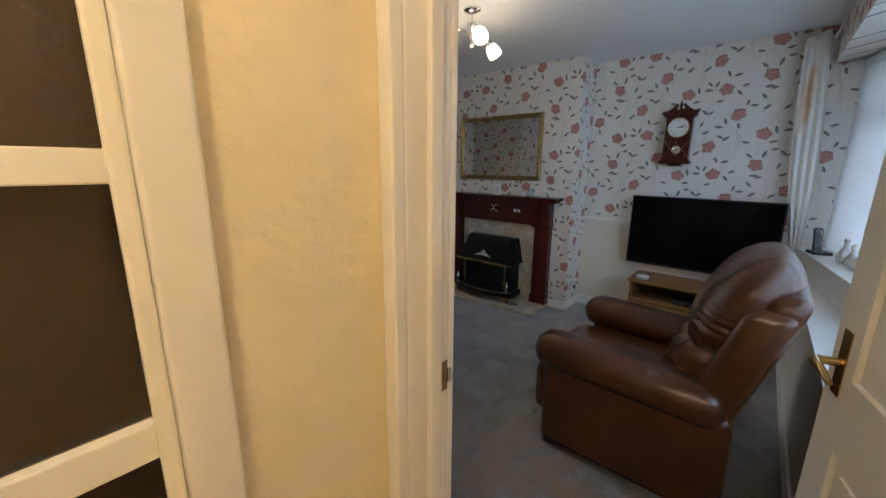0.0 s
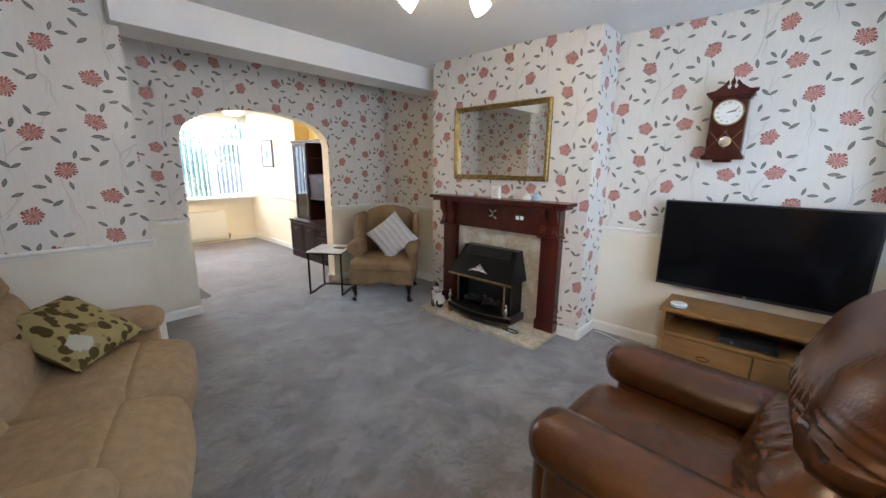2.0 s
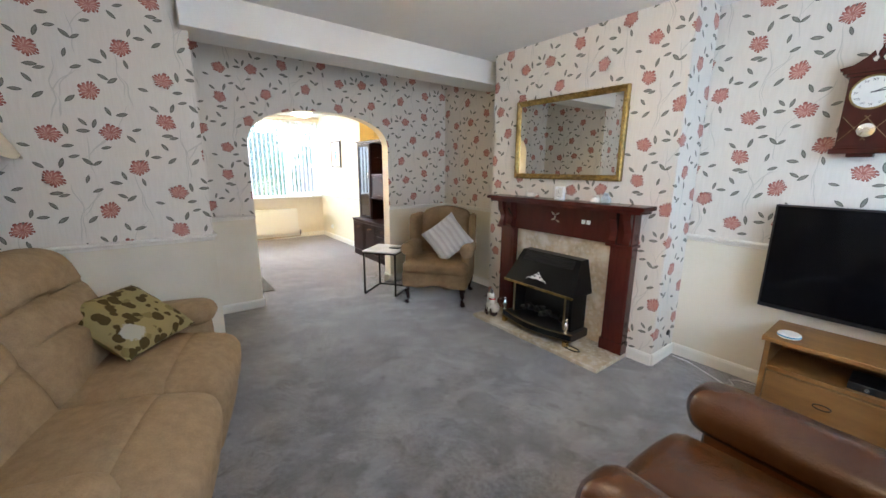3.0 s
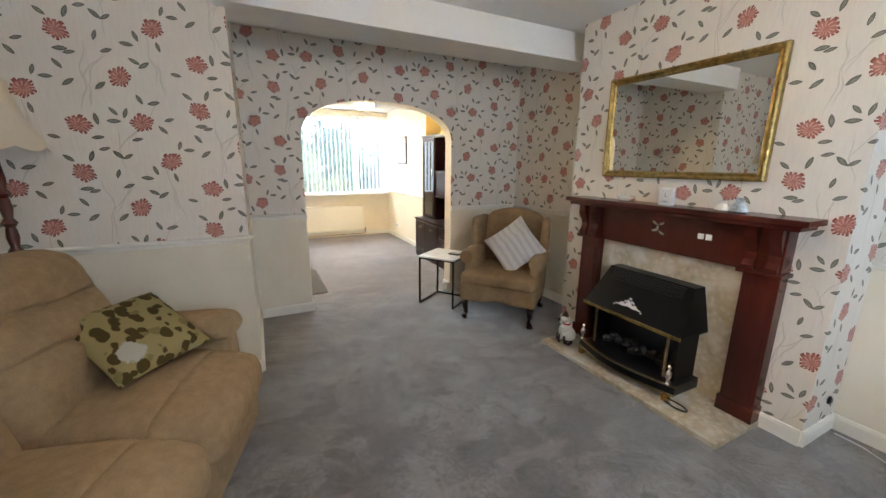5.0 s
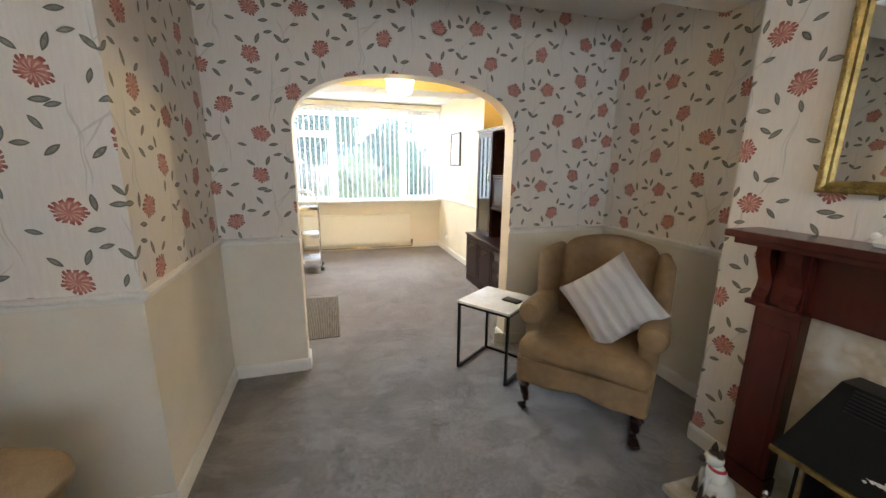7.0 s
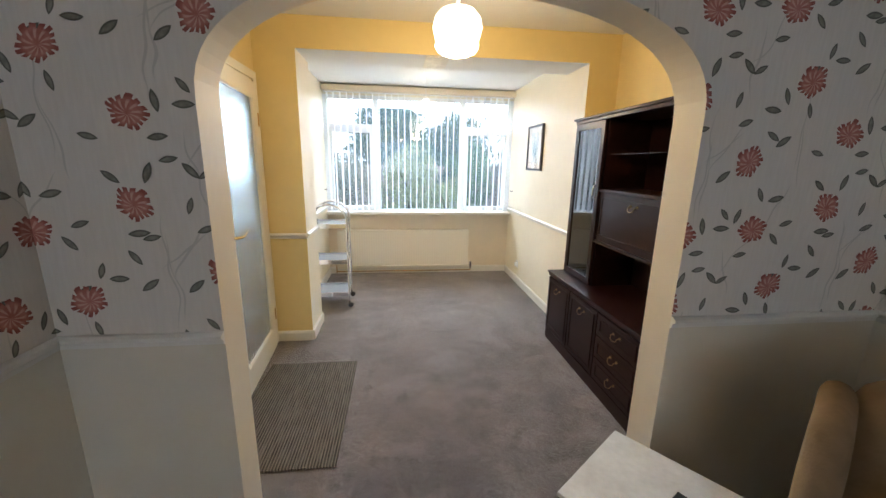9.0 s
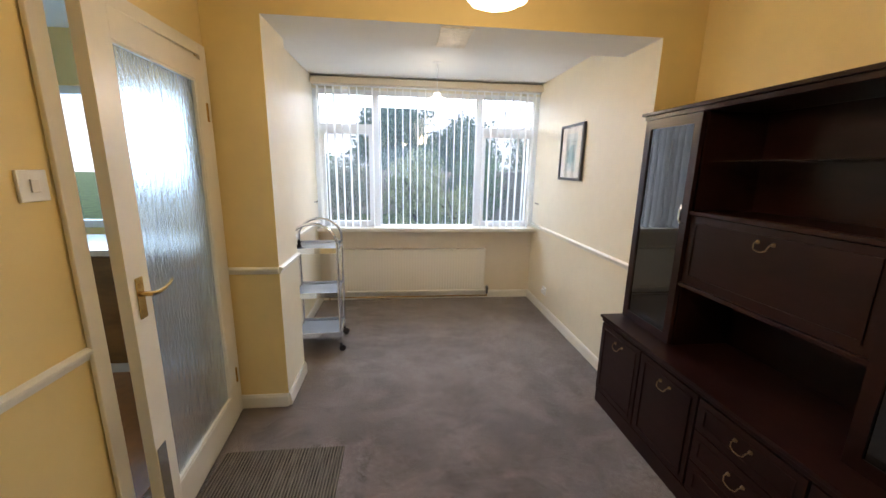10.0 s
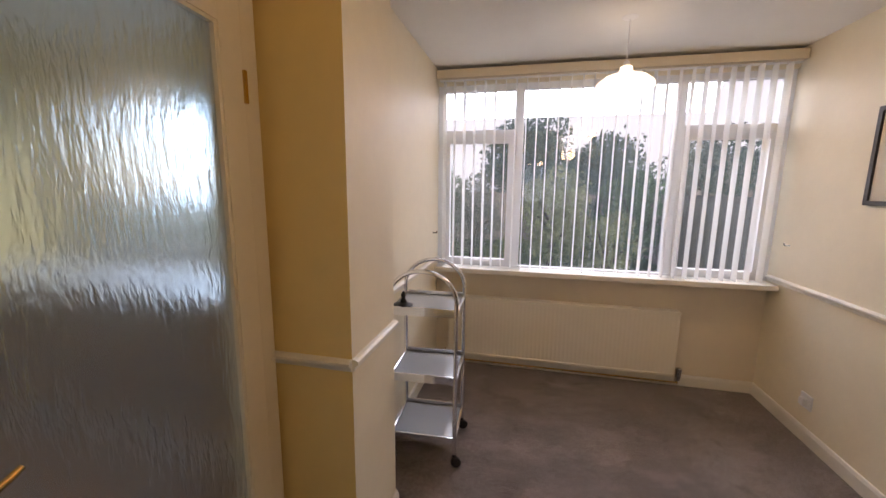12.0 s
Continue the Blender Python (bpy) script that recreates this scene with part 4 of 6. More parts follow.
# recliner: local frame faces -x
def leather(name, bm, parent, label=""):
    return part(name, bm, M_leather, parent, label, True)


rc = thing("recliner", "large glossy brown leather recliner armchair on the carpet", "armchair", T(-0.445, 2.655, 0, -1))
leather("base", soft(-0.42, 0.30, -0.30, 0.30, 0.03, 0.33, 0.03), rc)
for s, nm in ((-1, "a"), (1, "b")):
    y0, y1 = sorted((s * 0.27, s * 0.43))

    def arm_bend(v, s=s):
        t = (v.x + 0.50) / 0.85
        v.z += 0.03 * (1 - t) * (v.z / 0.6)
        if v.z > 0.5:
            fold = math.exp(-((v.x - 0.06) / 0.07) ** 2) * 0.0050 * math.sin(v.x * 190 + v.y * 9)
            tip = math.exp(-((v.x + 0.40) / 0.06) ** 2) * 0.0022 * math.sin(v.y * 150 + v.x * 60)
            v.z += fold + tip + noise.noise(v * 9) * 0.004
        return v
    leather("arm_side", soft(-0.42, 0.36, y0 + 0.01, y1 - 0.01, 0.03, 0.50, 0.035, puff=0.012), rc, "tall leather arm panel")
    leather("armrest", soft(-0.48, 0.33, y0 - 0.02, y1 + 0.022, 0.435, 0.60, 0.070, 6, 0.012, 40, arm_bend), rc, "rounded padded armrest")
leather("seat_cushion", soft(-0.50, 0.24, -0.262, 0.262, 0.30, 0.47, 0.06, 4, 0.03, 8), rc, "puffed leather seat")
leather("footrest", soft(-0.545, -0.42, -0.265, 0.265, 0.08, 0.38, 0.05, 4, 0.02), rc, "folded padded footrest")


def lean(v):
    v.x += 0.30 * (v.z - 0.35) + 0.05
    v.z += 0.0
    return v


back = leather("back_shell", soft(0.14, 0.27, -0.36, 0.36, 0.20, 1.02, 0.05, 4, 0.015, 8, lean), rc, "reclined leather back shell")


def wrinkle(v):
    v = lean(v)
    low = max(0.15, min(1.0, (0.98 - v.z) / 0.16))
    a = (noise.noise(Vector((v.x * 4, v.y * 28 + v.z * 12, v.z * 36))) * 0.012 + math.exp(-((v.z - 0.66) / 0.06) ** 2) * 0.005 * math.sin(v.y * 95 + v.z * 40)) * low + noise.noise(v * 4) * 0.008 + noise.noise(v * 26) * 0.0022
    v.x -= a
    return v


leather("lumbar_cushion", soft(-0.03, 0.16, -0.27, 0.27, 0.42, 0.74, 0.075, 5, 0.03, 38, wrinkle), rc, "creased lower back cushion")


def head(v):
    low = math.exp(-((v.z - 0.80) / 0.075) ** 2)
    side = min(1.0, abs(v.y) / 0.33) ** 2
    pleat = math.sin(v.z * 190 + abs(v.y) * 70 + 3.0 * noise.noise(v * 9))
    v = lean(v)
    v.x -= low * side * 0.010 * pleat + low * 0.006 * math.sin(v.y * 105 + 2.5 * noise.noise(v * 7)) + noise.noise(v * 5) * 0.010 + noise.noise(v * 24) * 0.002
    v.y += (1 if v.y > 0 else -1) * side * low * 0.006 * pleat
    return v


leather("head_cushion", soft(-0.03, 0.22, -0.325, 0.325, 0.70, 1.115, 0.115, 6, 0.035, 46, head), rc, "large creased headrest cushion")
for s in (-1, 1):
    leather("back_wing", soft(0.10, 0.255, s * 0.335 - 0.055, s * 0.335 + 0.055, 0.36, 0.955, 0.035, 4, 0.012, 8, lean), rc, "rolled leather side of the back")
for x in (-0.38, 0.28):
    for y in (-0.36, 0.36):
        part("foot", boxes((x - 0.03, x + 0.03, y - 0.03, y + 0.03, 0, 0.035)), M_black, rc)

# sofa, turned a little into the room: local x along the seat, y to the front
def chen(name, bm, parent, label="", smooth=True):
    return part(name, bm, M_sofa, parent, label, smooth)


def fluff(v):
    n = noise.noise(v * 6) * 0.008
    v.z += n
    v.y += n * 0.6
    return v


SL = 1.66
sofa = thing("sofa", "two seat reclining sofa in tan chenille on the carpet", "sofa", T(-3.145, 1.69, 0, -15.5))
chen("base", soft(0.12, SL - 0.12, -0.58, -0.05, 0.04, 0.30, 0.03, puff=0.0), sofa)
for x0, x1 in ((0.0, 0.19), (SL - 0.19, SL)):
    chen("arm_panel", soft(x0 + 0.02, x1 - 0.02, -0.60, -0.04, 0.03, 0.52, 0.04, 4, 0.012), sofa, "upholstered arm side")
    chen("armrest", soft(x0 - 0.01, x1 + 0.01, -0.60, -0.01, 0.48, 0.615, 0.066, 5, 0.012, 8, fluff), sofa, "rounded tan armrest")
mid = SL / 2
for x0, x1 in ((0.185, mid - 0.010), (mid + 0.010, SL - 0.185)):
    def seat_bend(v):
        v.z -= 0.010 * math.exp(-((v.y + 0.10) / 0.010) ** 2) * (1 if v.z > 0.4 else 0)
        t = max(0, (v.y + 0.26) / 0.38)
        v.z -= 0.055 * t * t
        return fluff(v)
    chen("seat_cushion", soft(x0, x1, -0.52, 0.12, 0.29, 0.475, 0.06, 5, 0.028, 44, seat_bend), sofa, "deep seat cushion rolled over the front edge")
    chen("footrest_panel", soft(x0 + 0.01, x1 - 0.01, -0.05, 0.09, 0.05, 0.33, 0.045, 4, 0.012), sofa, "closed footrest panel")

    def back_lean(v, x0=x0, x1=x1):
        u = (v.x - (x0 + x1) / 2) / ((x1 - x0) / 2)
        if v.y > -0.50:
            wide = max(0.0, 1 - abs(u) ** 6)
            for z, deep, w in ((0.835, 0.046, 0.015), (0.69, 0.036, 0.016), (0.50, 0.010, 0.03)):
                v.y -= deep * wide * math.exp(-((v.z - z - 0.012 * math.sin(3 * u)) / w) ** 2)
            v.y += 0.016 * wide * (1 - u * u) * math.sin(v.z * 21)
        v.x -= u * 0.035 * max(0.0, v.z - 0.55) / 0.4
        v.y -= 0.36 * (v.z - 0.4)
        return fluff(v)
    chen("back_cushion", soft(x0 - (0.015 if x0 < mid else 0), x1 + (0.015 if x1 > mid + 0.1 else 0), -0.60, -0.375, 0.40, 1.015, 0.085, 5, 0.02, 34, back_lean), sofa, "reclining back panel with two pinched cross seams")
chen("back_shell", soft(0.10, SL - 0.10, -0.66, -0.58, 0.10, 0.96, 0.04, 3, 0, 4, lambda v: Vector((v.x, v.y - 0.32 * max(0, v.z - 0.4), v.z))), sofa, "tan sofa back")


def cushion(name, label, size, thick, material, m):
    ob = thing(name, label, "cushion", m)
    bm = bmesh.new()
    n = 22
    h = size / 2
    for s in (1, -1):
        grid = []
        for i in range(n + 1):
            row = []
            for j in range(n + 1):
                a, b = i / n * 2 - 1, j / n * 2 - 1
                e = max(0, (1 - a ** 4) * (1 - b ** 4)) ** 0.55
                pinch = 1 - 0.07 * (1 - a * a) * 1 * abs(b) ** 3 - 0
                pinch2 = 1 - 0.07 * (1 - b * b) * abs(a) ** 3
                cr = 0.006 * noise.noise(Vector((a * 3, b * 3, s * 2.0)))
                row.append(bm.verts.new((a * h * pinch2, b * h * pinch, s * (thick / 2 * e) + cr)))
            grid.append(row)
        for i in range(n):
            for j in range(n):
                q = (grid[i][j], grid[i + 1][j], grid[i + 1][j + 1], grid[i][j + 1])
                bm.faces.new(q if s > 0 else q[::-1])
    bmesh.ops.remove_doubles(bm, verts=bm.verts[:], dist=0.004)
    part("cover", bm, material, ob, "", True)
    return ob


e1 = Vector((0.305, -0.16, -0.01)).normalized()
e2 = Vector((-0.205, -0.29, 0.21))
e2 = (e2 - e1 * e2.dot(e1)).normalized()
lying = Matrix((e1, e2, e1.cross(e2))).transposed().to_4x4()
cushion("scatter_cushion", "square green and brown leaf print cushion leaning on the tan sofa", 0.42, 0.13, M_cush_leaf, T(-3.145, 1.69, 0, -15.5) @ Matrix.Translation((0.36, -0.335, 0.635)) @ lying)

# floor lamp behind the sofa
lp = thing("standard_lamp", "turned dark wood standard lamp with a scalloped cream shade", "floor lamp", T(-3.40, 0.73, 0))
part("base", revolve([(0.0, 0.0), (0.14, 0.0), (0.14, 0.02), (0.10, 0.035), (0.04, 0.05), (0.03, 0.07)], 28), M_mahog, lp, "", True)
poleprof = [(0.02, 0.06)]
for k in range(9):
    z = 0.10 + 0.14 * k
    poleprof += [(0.017, z), (0.030, z + 0.02), (0.017, z + 0.045), (0.024, z + 0.09), (0.020, z + 0.13)]
part("pole", revolve(poleprof + [(0.015, 1.42)], 16), M_mahog, lp, "turned dark wood stem", True)
bm = bmesh.new()
n = 48
rr = []
for k in range(9):
    t = k / 8
    ring = []
    for i in range(n):
        a = 2 * math.pi * i / n
        r = 0.092 + 0.100 * t ** 1.7
        r *= 1 + 0.02 * abs(math.sin(a * 4))
        z = 1.75 - 0.29 * t - (0.022 * abs(math.sin(a * 4)) if k == 8 else 0)
        ring.append(bm.verts.new((r * math.cos(a), r * math.sin(a), z)))
    rr.append(ring)
for a, b in zip(rr, rr[1:]):
    for i in range(n):
        bm.faces.new((a[i], a[(i + 1) % n], b[(i + 1) % n], b[i]))
part("shade", bm, M_shade, lp, "cream fabric bell shade with a scalloped hem", True)
part("lamp_holder", revolve([(0.018, 1.42), (0.018, 1.50), (0.028, 1.52), (0.028, 1.60), (0.01, 1.62)], 14), M_china, lp)

# wing chair
wc = thing("wing_chair", "beige velour wing armchair with dark cabriole legs in the papered alcove", "armchair", T(-3.685, 3.865, 0, 41) @ Matrix.Diagonal((1.03, 1, 1, 1)))


def velour(name, bm, label=""):
    return part(name, bm, M_armchair, wc, label, True)


def seat_curve(v):
    u = v.x / 0.33
    if v.z < 0.30:
        v.z += 0.030 * (1 - abs(u)) * (0.6 + 0.4 * math.cos(u * 6)) * (1 if v.y < 0 else 0.3)
    v.z += noise.noise(v * 7) * 0.006
    return v


def t_cushion(v):
    if v.y < -0.17:
        v.x *= 1.17
    v.z += 0.012 * (1 - (v.x / 0.33) ** 2) + noise.noise(v * 6) * 0.006
    return v


velour("seat_base", soft(-0.33, 0.33, -0.345, 0.29, 0.185, 0.36, 0.03, 4, 0.006, 14, seat_curve), "deep seat rail with a shaped lower edge")
velour("seat_cushion", soft(-0.275, 0.275, -0.355, 0.26, 0.33, 0.455, 0.045, 5, 0.012, 20, t_cushion), "thick seat cushion spreading before the arms")
velour("piping", tube([(-0.315, -0.352, 0.345), (-0.10, -0.358, 0.350), (0.10, -0.358, 0.350), (0.315, -0.352, 0.345)], 0.005, 8))


def wb(v):
    v.y += 0.22 * (v.z - 0.4)
    if v.z > 0.74:
        v.z += 0.045 * max(0, 1 - (v.x / 0.28) ** 2) * (v.z - 0.74) / 0.18
    return v


velour("backrest", soft(-0.27, 0.27, 0.16, 0.30, 0.34, 0.915, 0.055, 4, 0.02, 10, wb), "tall padded back with an arched top")
for s in (-1, 1):
    a, b = sorted((s * 0.265, s * 0.335))

    def wing(v, s=s):
        t = (v.z - 0.5) / 0.45
        f = (0.22 - v.y) / 0.25
        if f > 0 and t < 1:
            v.y += 0.12 * f * max(0, 0.6 - t) * 0.8
        v.x += s * 0.03 * max(0, f)
        v.y += 0.20 * (v.z - 0.4)
        return v
    velour("wing", soft(a, b, -0.03, 0.28, 0.52, 0.90, 0.032, 4, 0.008, 8, wing), "curved velour wing")
    velour("arm_panel", soft(a - 0.015 * (s > 0), b + 0.015 * (s < 0), -0.205, 0.27, 0.25, 0.575, 0.028, 4, 0.008, 6), "tapered arm front panel")
    bm = revolve([(0.030, -0.232), (0.055, -0.228), (0.068, -0.212), (0.072, -0.19), (0.070, 0.05), (0.060, 0.17)], 24)
    velour_arm = part("rolled_arm", bm, M_armchair, wc, "scrolled velour armrest", True, T(s * 0.308, 0, 0.565) @ pose(0, 0, 0, -90, 0, 0))
    part("scroll_piping", tube([(s * 0.308 + 0.060 * math.cos(q * math.pi / 9), -0.224, 0.565 + 0.060 * math.sin(q * math.pi / 9)) for q in range(18)], 0.004, 6, closed=True), M_armchair, velour_arm)
for sx in (-1, 1):
    for y in (-0.28, 0.26):
        f = -1 if y < 0 else 1
        pts = [(sx * 0.275, y, 0.20), (sx * 0.29, y + f * 0.02, 0.16), (sx * 0.285, y + f * 0.012, 0.10), (sx * 0.28, y, 0.05), (sx * 0.29, y + f * 0.015, 0.02), (sx * 0.30, y + f * 0.03, 0.008)]
        part("leg", tube(pts, [0.034, 0.032, 0.023, 0.018, 0.027, 0.024], 12), M_unit, wc, "dark carved cabriole leg" if y < 0 else "", True)
cushion("scatter_cushion", "square grey ribbed cushion set cornerwise on the wing chair", 0.41, 0.13, M_cush_grey, T(-3.575, 3.870, 0.68) @ pose(0, 0, 0, 0, 0, 43) @ pose(0, 0, 0, 66, 0, 0) @ pose(0, 0, 0, 0, 0, 40))

# side table
tb = thing("side_table", "small side table with white marble top and black metal frame", "side table", T(-4.255, 3.203, 0, 36) @ Matrix.Diagonal((1, 0.96, 0.965, 1)))
part("tabletop", boxes((0, 0.40, 0, 0.42, 0.505, 0.522), bevel=0.003), M_wmarble, tb, "pale veined marble top")
R = 0.008
for nm, b in (("leg", (0.004, 0.02, 0.004, 0.02, 0, 0.505)), ("leg", (0.38, 0.396, 0.004, 0.02, 0, 0.505)), ("leg", (0.004, 0.02, 0.40, 0.416, 0, 0.505)), ("leg", (0.38, 0.396, 0.40, 0.416, 0, 0.505)),
              ("top_rail", (0.02, 0.38, 0.004, 0.02, 0.489, 0.505)), ("top_rail", (0.02, 0.38, 0.40, 0.416, 0.489, 0.505)), ("top_rail", (0.004, 0.02, 0.02, 0.40, 0.489, 0.505)), ("top_rail", (0.38, 0.396, 0.02, 0.40, 0.489, 0.505)),
              ("floor_rail", (0.004, 0.02, 0.02, 0.40, 0, 0.016)), ("floor_rail", (0.38, 0.396, 0.02, 0.40, 0, 0.016)), ("floor_rail", (0.02, 0.38, 0.40, 0.416, 0, 0.016))):
    part(nm, boxes(b), M_blackmetal, tb)
cs = thing("phone_case", "small dark flat wallet on the marble side table", "wallet", T(-4.14, 3.56, 0.5045, 30))
part("cover", boxes((-0.06, 0.06, -0.035, 0.035, 0, 0.012), bevel=0.003), M_black, cs)

# ceiling light
cl = thing("ceiling_light", "chrome ceiling light with three frosted glass shades on curved arms", "ceiling light", T(-1.73, 2.705, CEIL))
part("rose", revolve([(0.0, 0.0), (0.055, 0.0), (0.055, -0.012), (0.03, -0.025), (0.01, -0.03)], 28), M_chrome, cl, "", True)
part("stem", revolve([(0.007, -0.20), (0.007, -0.02)], 10), M_chrome, cl)
part("hub", revolve([(0.006, -0.23), (0.018, -0.215), (0.018, -0.195), (0.006, -0.18)], 14), M_chrome, cl, "", True)
M_lampglass = glow("lit_frosted_glass", (1.0, 0.78, 0.50), 1.3)
for k in range(3):
    a = radians(60 + 120 * k)
    pts = [(0.012 * math.cos(a), 0.012 * math.sin(a), -0.17)]
    for i in range(1, 9):
        t = i / 8
        pts.append(((0.012 + 0.135 * t) * math.cos(a + 0.35 * t), (0.012 + 0.135 * t) * math.sin(a + 0.35 * t), -0.17 + 0.06 * math.sin(math.pi * t) + 0.01 * t))
    arm = part("arm", tube(pts, 0.005, 8), M_chrome, cl, "", True)
    ex, ey, ez = pts[-1]
    mm = T(ex, ey, ez) @ pose(0, 0, 0, 0, 0, math.degrees(a) + 20) @ pose(0, 0, 0, 0, 180 - 48, 0)
    part("lamp_cup", revolve([(0.012, -0.01), (0.020, 0.0), (0.022, 0.03)], 14), M_chrome, arm, "", True, mm)
    part("glass_shade", revolve([(0.020, 0.028), (0.036, 0.045), (0.046, 0.080), (0.048, 0.115), (0.034, 0.12)], 18), M_lampglass, arm, "lit frosted glass tulip", True, mm)

# mantel ornaments
o1 = thing("china_dove", "small white china bird ornament on the mantelpiece", "ornament", T(-2.66, 4.09, 1.1605))
part("body", revolve([(0.012, 0), (0.030, 0.004), (0.036, 0.016), (0.026, 0.032), (0.010, 0.04)], 14), M_china, o1, "", True, Matrix.Diagonal((1.4, 0.8, 1, 1)))
part("head", revolve([(0.006, 0), (0.014, 0.008), (0.014, 0.018), (0.004, 0.026)], 12), M_china, o1, "", True, T(-0.042, 0, 0.022))
part("tail", extrude([(0.03, 0.012), (0.07, 0.022), (0.07, 0.03), (0.03, 0.03)], "y", -0.012, 0.012), M_china, o1)
o2 = thing("mantel_clock", "small square glass and silver clock on the mantelpiece", "clock", T(-2.36, 4.09, 1.1605))
part("case", boxes((-0.042, 0.042, -0.015, 0.015, 0, 0.018), (-0.042, 0.042, -0.015, 0.015, 0.092, 0.105), (-0.042, -0.030, -0.015, 0.015, 0.018, 0.092), (0.030, 0.042, -0.015, 0.015, 0.018, 0.092), bevel=0.002), M_upvc, o2, "pale bevelled square case")
part("dial", boxes((-0.028, 0.028, -0.019, -0.0155, 0.025, 0.085), bevel=0.001), M_china, o2)
part("hand", boxes((-0.001, 0.001, -0.021, -0.0195, 0.052, 0.075)), M_black, o2)
part("hand", boxes((-0.001, 0.016, -0.021, -0.0195, 0.052, 0.054)), M_black, o2)
o3 = thing("china_cats", "pair of small china animals on the mantelpiece", "ornament", T(-1.99, 4.09, 1.1605))
for dx, hh, c in ((-0.05, 0.055, M_china), (0.03, 0.075, mat("blue_white_china", (0.45, 0.52, 0.58), 0.2, vary=0.4, scale=60))):
    b_ = part("animal", revolve([(0.020, 0), (0.034, 0.006), (0.030, hh * 0.5), (0.016, hh * 0.75), (0.020, hh * 0.9), (0.006, hh)], 14), c, o3, "", True, T(dx, 0, 0) @ Matrix.Diagonal((1.25, 0.8, 1, 1)))
    for e in (-0.012, 0.012):
        part("ear", revolve([(0.006, 0), (0.001, 0.014)], 6), c, b_, m=T(dx + e, 0, hh * 0.92))

# cat statue on the hearth: one plain mesh
g = Graph("siamese_cat_glaze", 0.2)
s = g.split(g.obj())
dark = g.math("MAXIMUM", g.ramp(s[2], 0.214, 0.222), g.ramp(s[2], 0.040, 0.028))
dark = g.math("MAXIMUM", dark, g.ramp(s[0], 0.070, 0.078))
dark = g.math("MAXIMUM", dark, g.ramp(s[1], -0.052, -0.058))
c = g.mix(dark, (0.68, 0.66, 0.60, 1), (0.05, 0.035, 0.03, 1))
c = g.mix(g.math("MULTIPLY", g.ramp(s[2], 0.150, 0.153), g.ramp(s[2], 0.164, 0.161)), c, (0.45, 0.03, 0.04, 1))
g.put(g.b.inputs["Base Color"], c)
bm = bmesh.new()
for x, y, z, rx, ry, rz in ((0, 0.012, 0.062, 0.062, 0.060, 0.064), (0, -0.004, 0.118, 0.044, 0.040, 0.058), (-0.004, -0.020, 0.195, 0.036, 0.036, 0.033), (-0.006, -0.054, 0.186, 0.016, 0.020, 0.014)):
    bmesh.ops.create_uvsphere(bm, u_segments=18, v_segments=12, radius=1.0, matrix=T(x, y, z) @ Matrix.Diagonal((rx, ry, rz, 1)))
for e in (-0.026, 0.020):
    revolve([(0.015, 0.215), (0.011, 0.236), (0.002, 0.258)], 8, e, -0.012, bm)
    tube([(e, -0.036, 0.125), (e, -0.052, 0.06), (e, -0.060, 0.008)], 0.012, 8, bm)
tube([(0.05, 0.03, 0.018), (0.085, 0.0, 0.016), (0.088, -0.035, 0.03), (0.075, -0.04, 0.07), (0.058, -0.035, 0.085)], 0.011, 8, bm)
cat = part("cat_statue", bm, g.m, None, "", True)
cat.matrix_world = T(-2.90, 3.905, 0.031, -28)
tagged(cat, "glazed siamese cat ornament with red collar on the hearth", "ornament")

# front door to the room, its frame
def casing(name, runs, label, material=None):
    for b in runs:
        solid(name, boxes(b, bevel=0.004), material or M_gloss, label, "door frame")


casing("trim", [(-0.582, -0.550, 0.950, 1.0565, 0, 2.03), (0.250, 0.282, 0.950, 1.0565, 0, 2.03), (-0.550, 0.250, 0.950, 1.0565, 2.0, 2.03)], "white gloss door lining of the living room door")
casing("trim", [(-0.579, -0.55, 0.925, 0.950, 0, 2.08), (-0.68, -0.55, 1.057, 1.073, 0, 2.08), (0.25, 0.33, 1.057, 1.073, 0, 2.08), (0.25, 0.33, 0.930, 0.950, 0, 2.08), (-0.55, 0.25, 1.057, 1.073, 2.03, 2.10)], "white gloss architrave round the living room door")
casing("trim", [(-0.550, -0.538, 0.995, 1.025, 0, 2.0), (0.238, 0.25, 0.995, 1.025, 0, 2.0)], "white gloss door stop")
stp = thing("strike_plate", "small brass strike plate on the white door lining", "strike plate", T(-0.5495, 1.043, 1.085))
part("plate", boxes((0, 0.002, -0.009, 0.008, -0.03, 0.03)), M_aged, stp)
part("lip", boxes((0.002, 0.006, 0.006, 0.014, -0.014, 0.014)), M_chrome, stp)

dl = thing("door_1", "white gloss panelled door standing open into the living room", "door", T(0.232, 1.080, 0.030, 102.5))
tagged(dl, kind="structure")
fw, th = 0.76, 0.019
part("door_stile", boxes((0, 0.11, -th, th, 0, 1.98), bevel=0.002), M_gloss, dl)
part("door_stile", boxes((fw - 0.11, fw, -th, th, 0, 1.98), bevel=0.002), M_gloss, dl)
part("door_stile", boxes((0.335, 0.425, -th, th, 0.2, 1.87), bevel=0.002), M_gloss, dl)
for z0, z1 in ((0, 0.20), (0.80, 0.98), (1.53, 1.62), (1.87, 1.98)):
    part("door_rail", boxes((0.11, 0.335, -th, th, z0, z1)), M_gloss, dl)
    part("door_rail", boxes((0.425, fw - 0.11, -th, th, z0, z1)), M_gloss, dl)
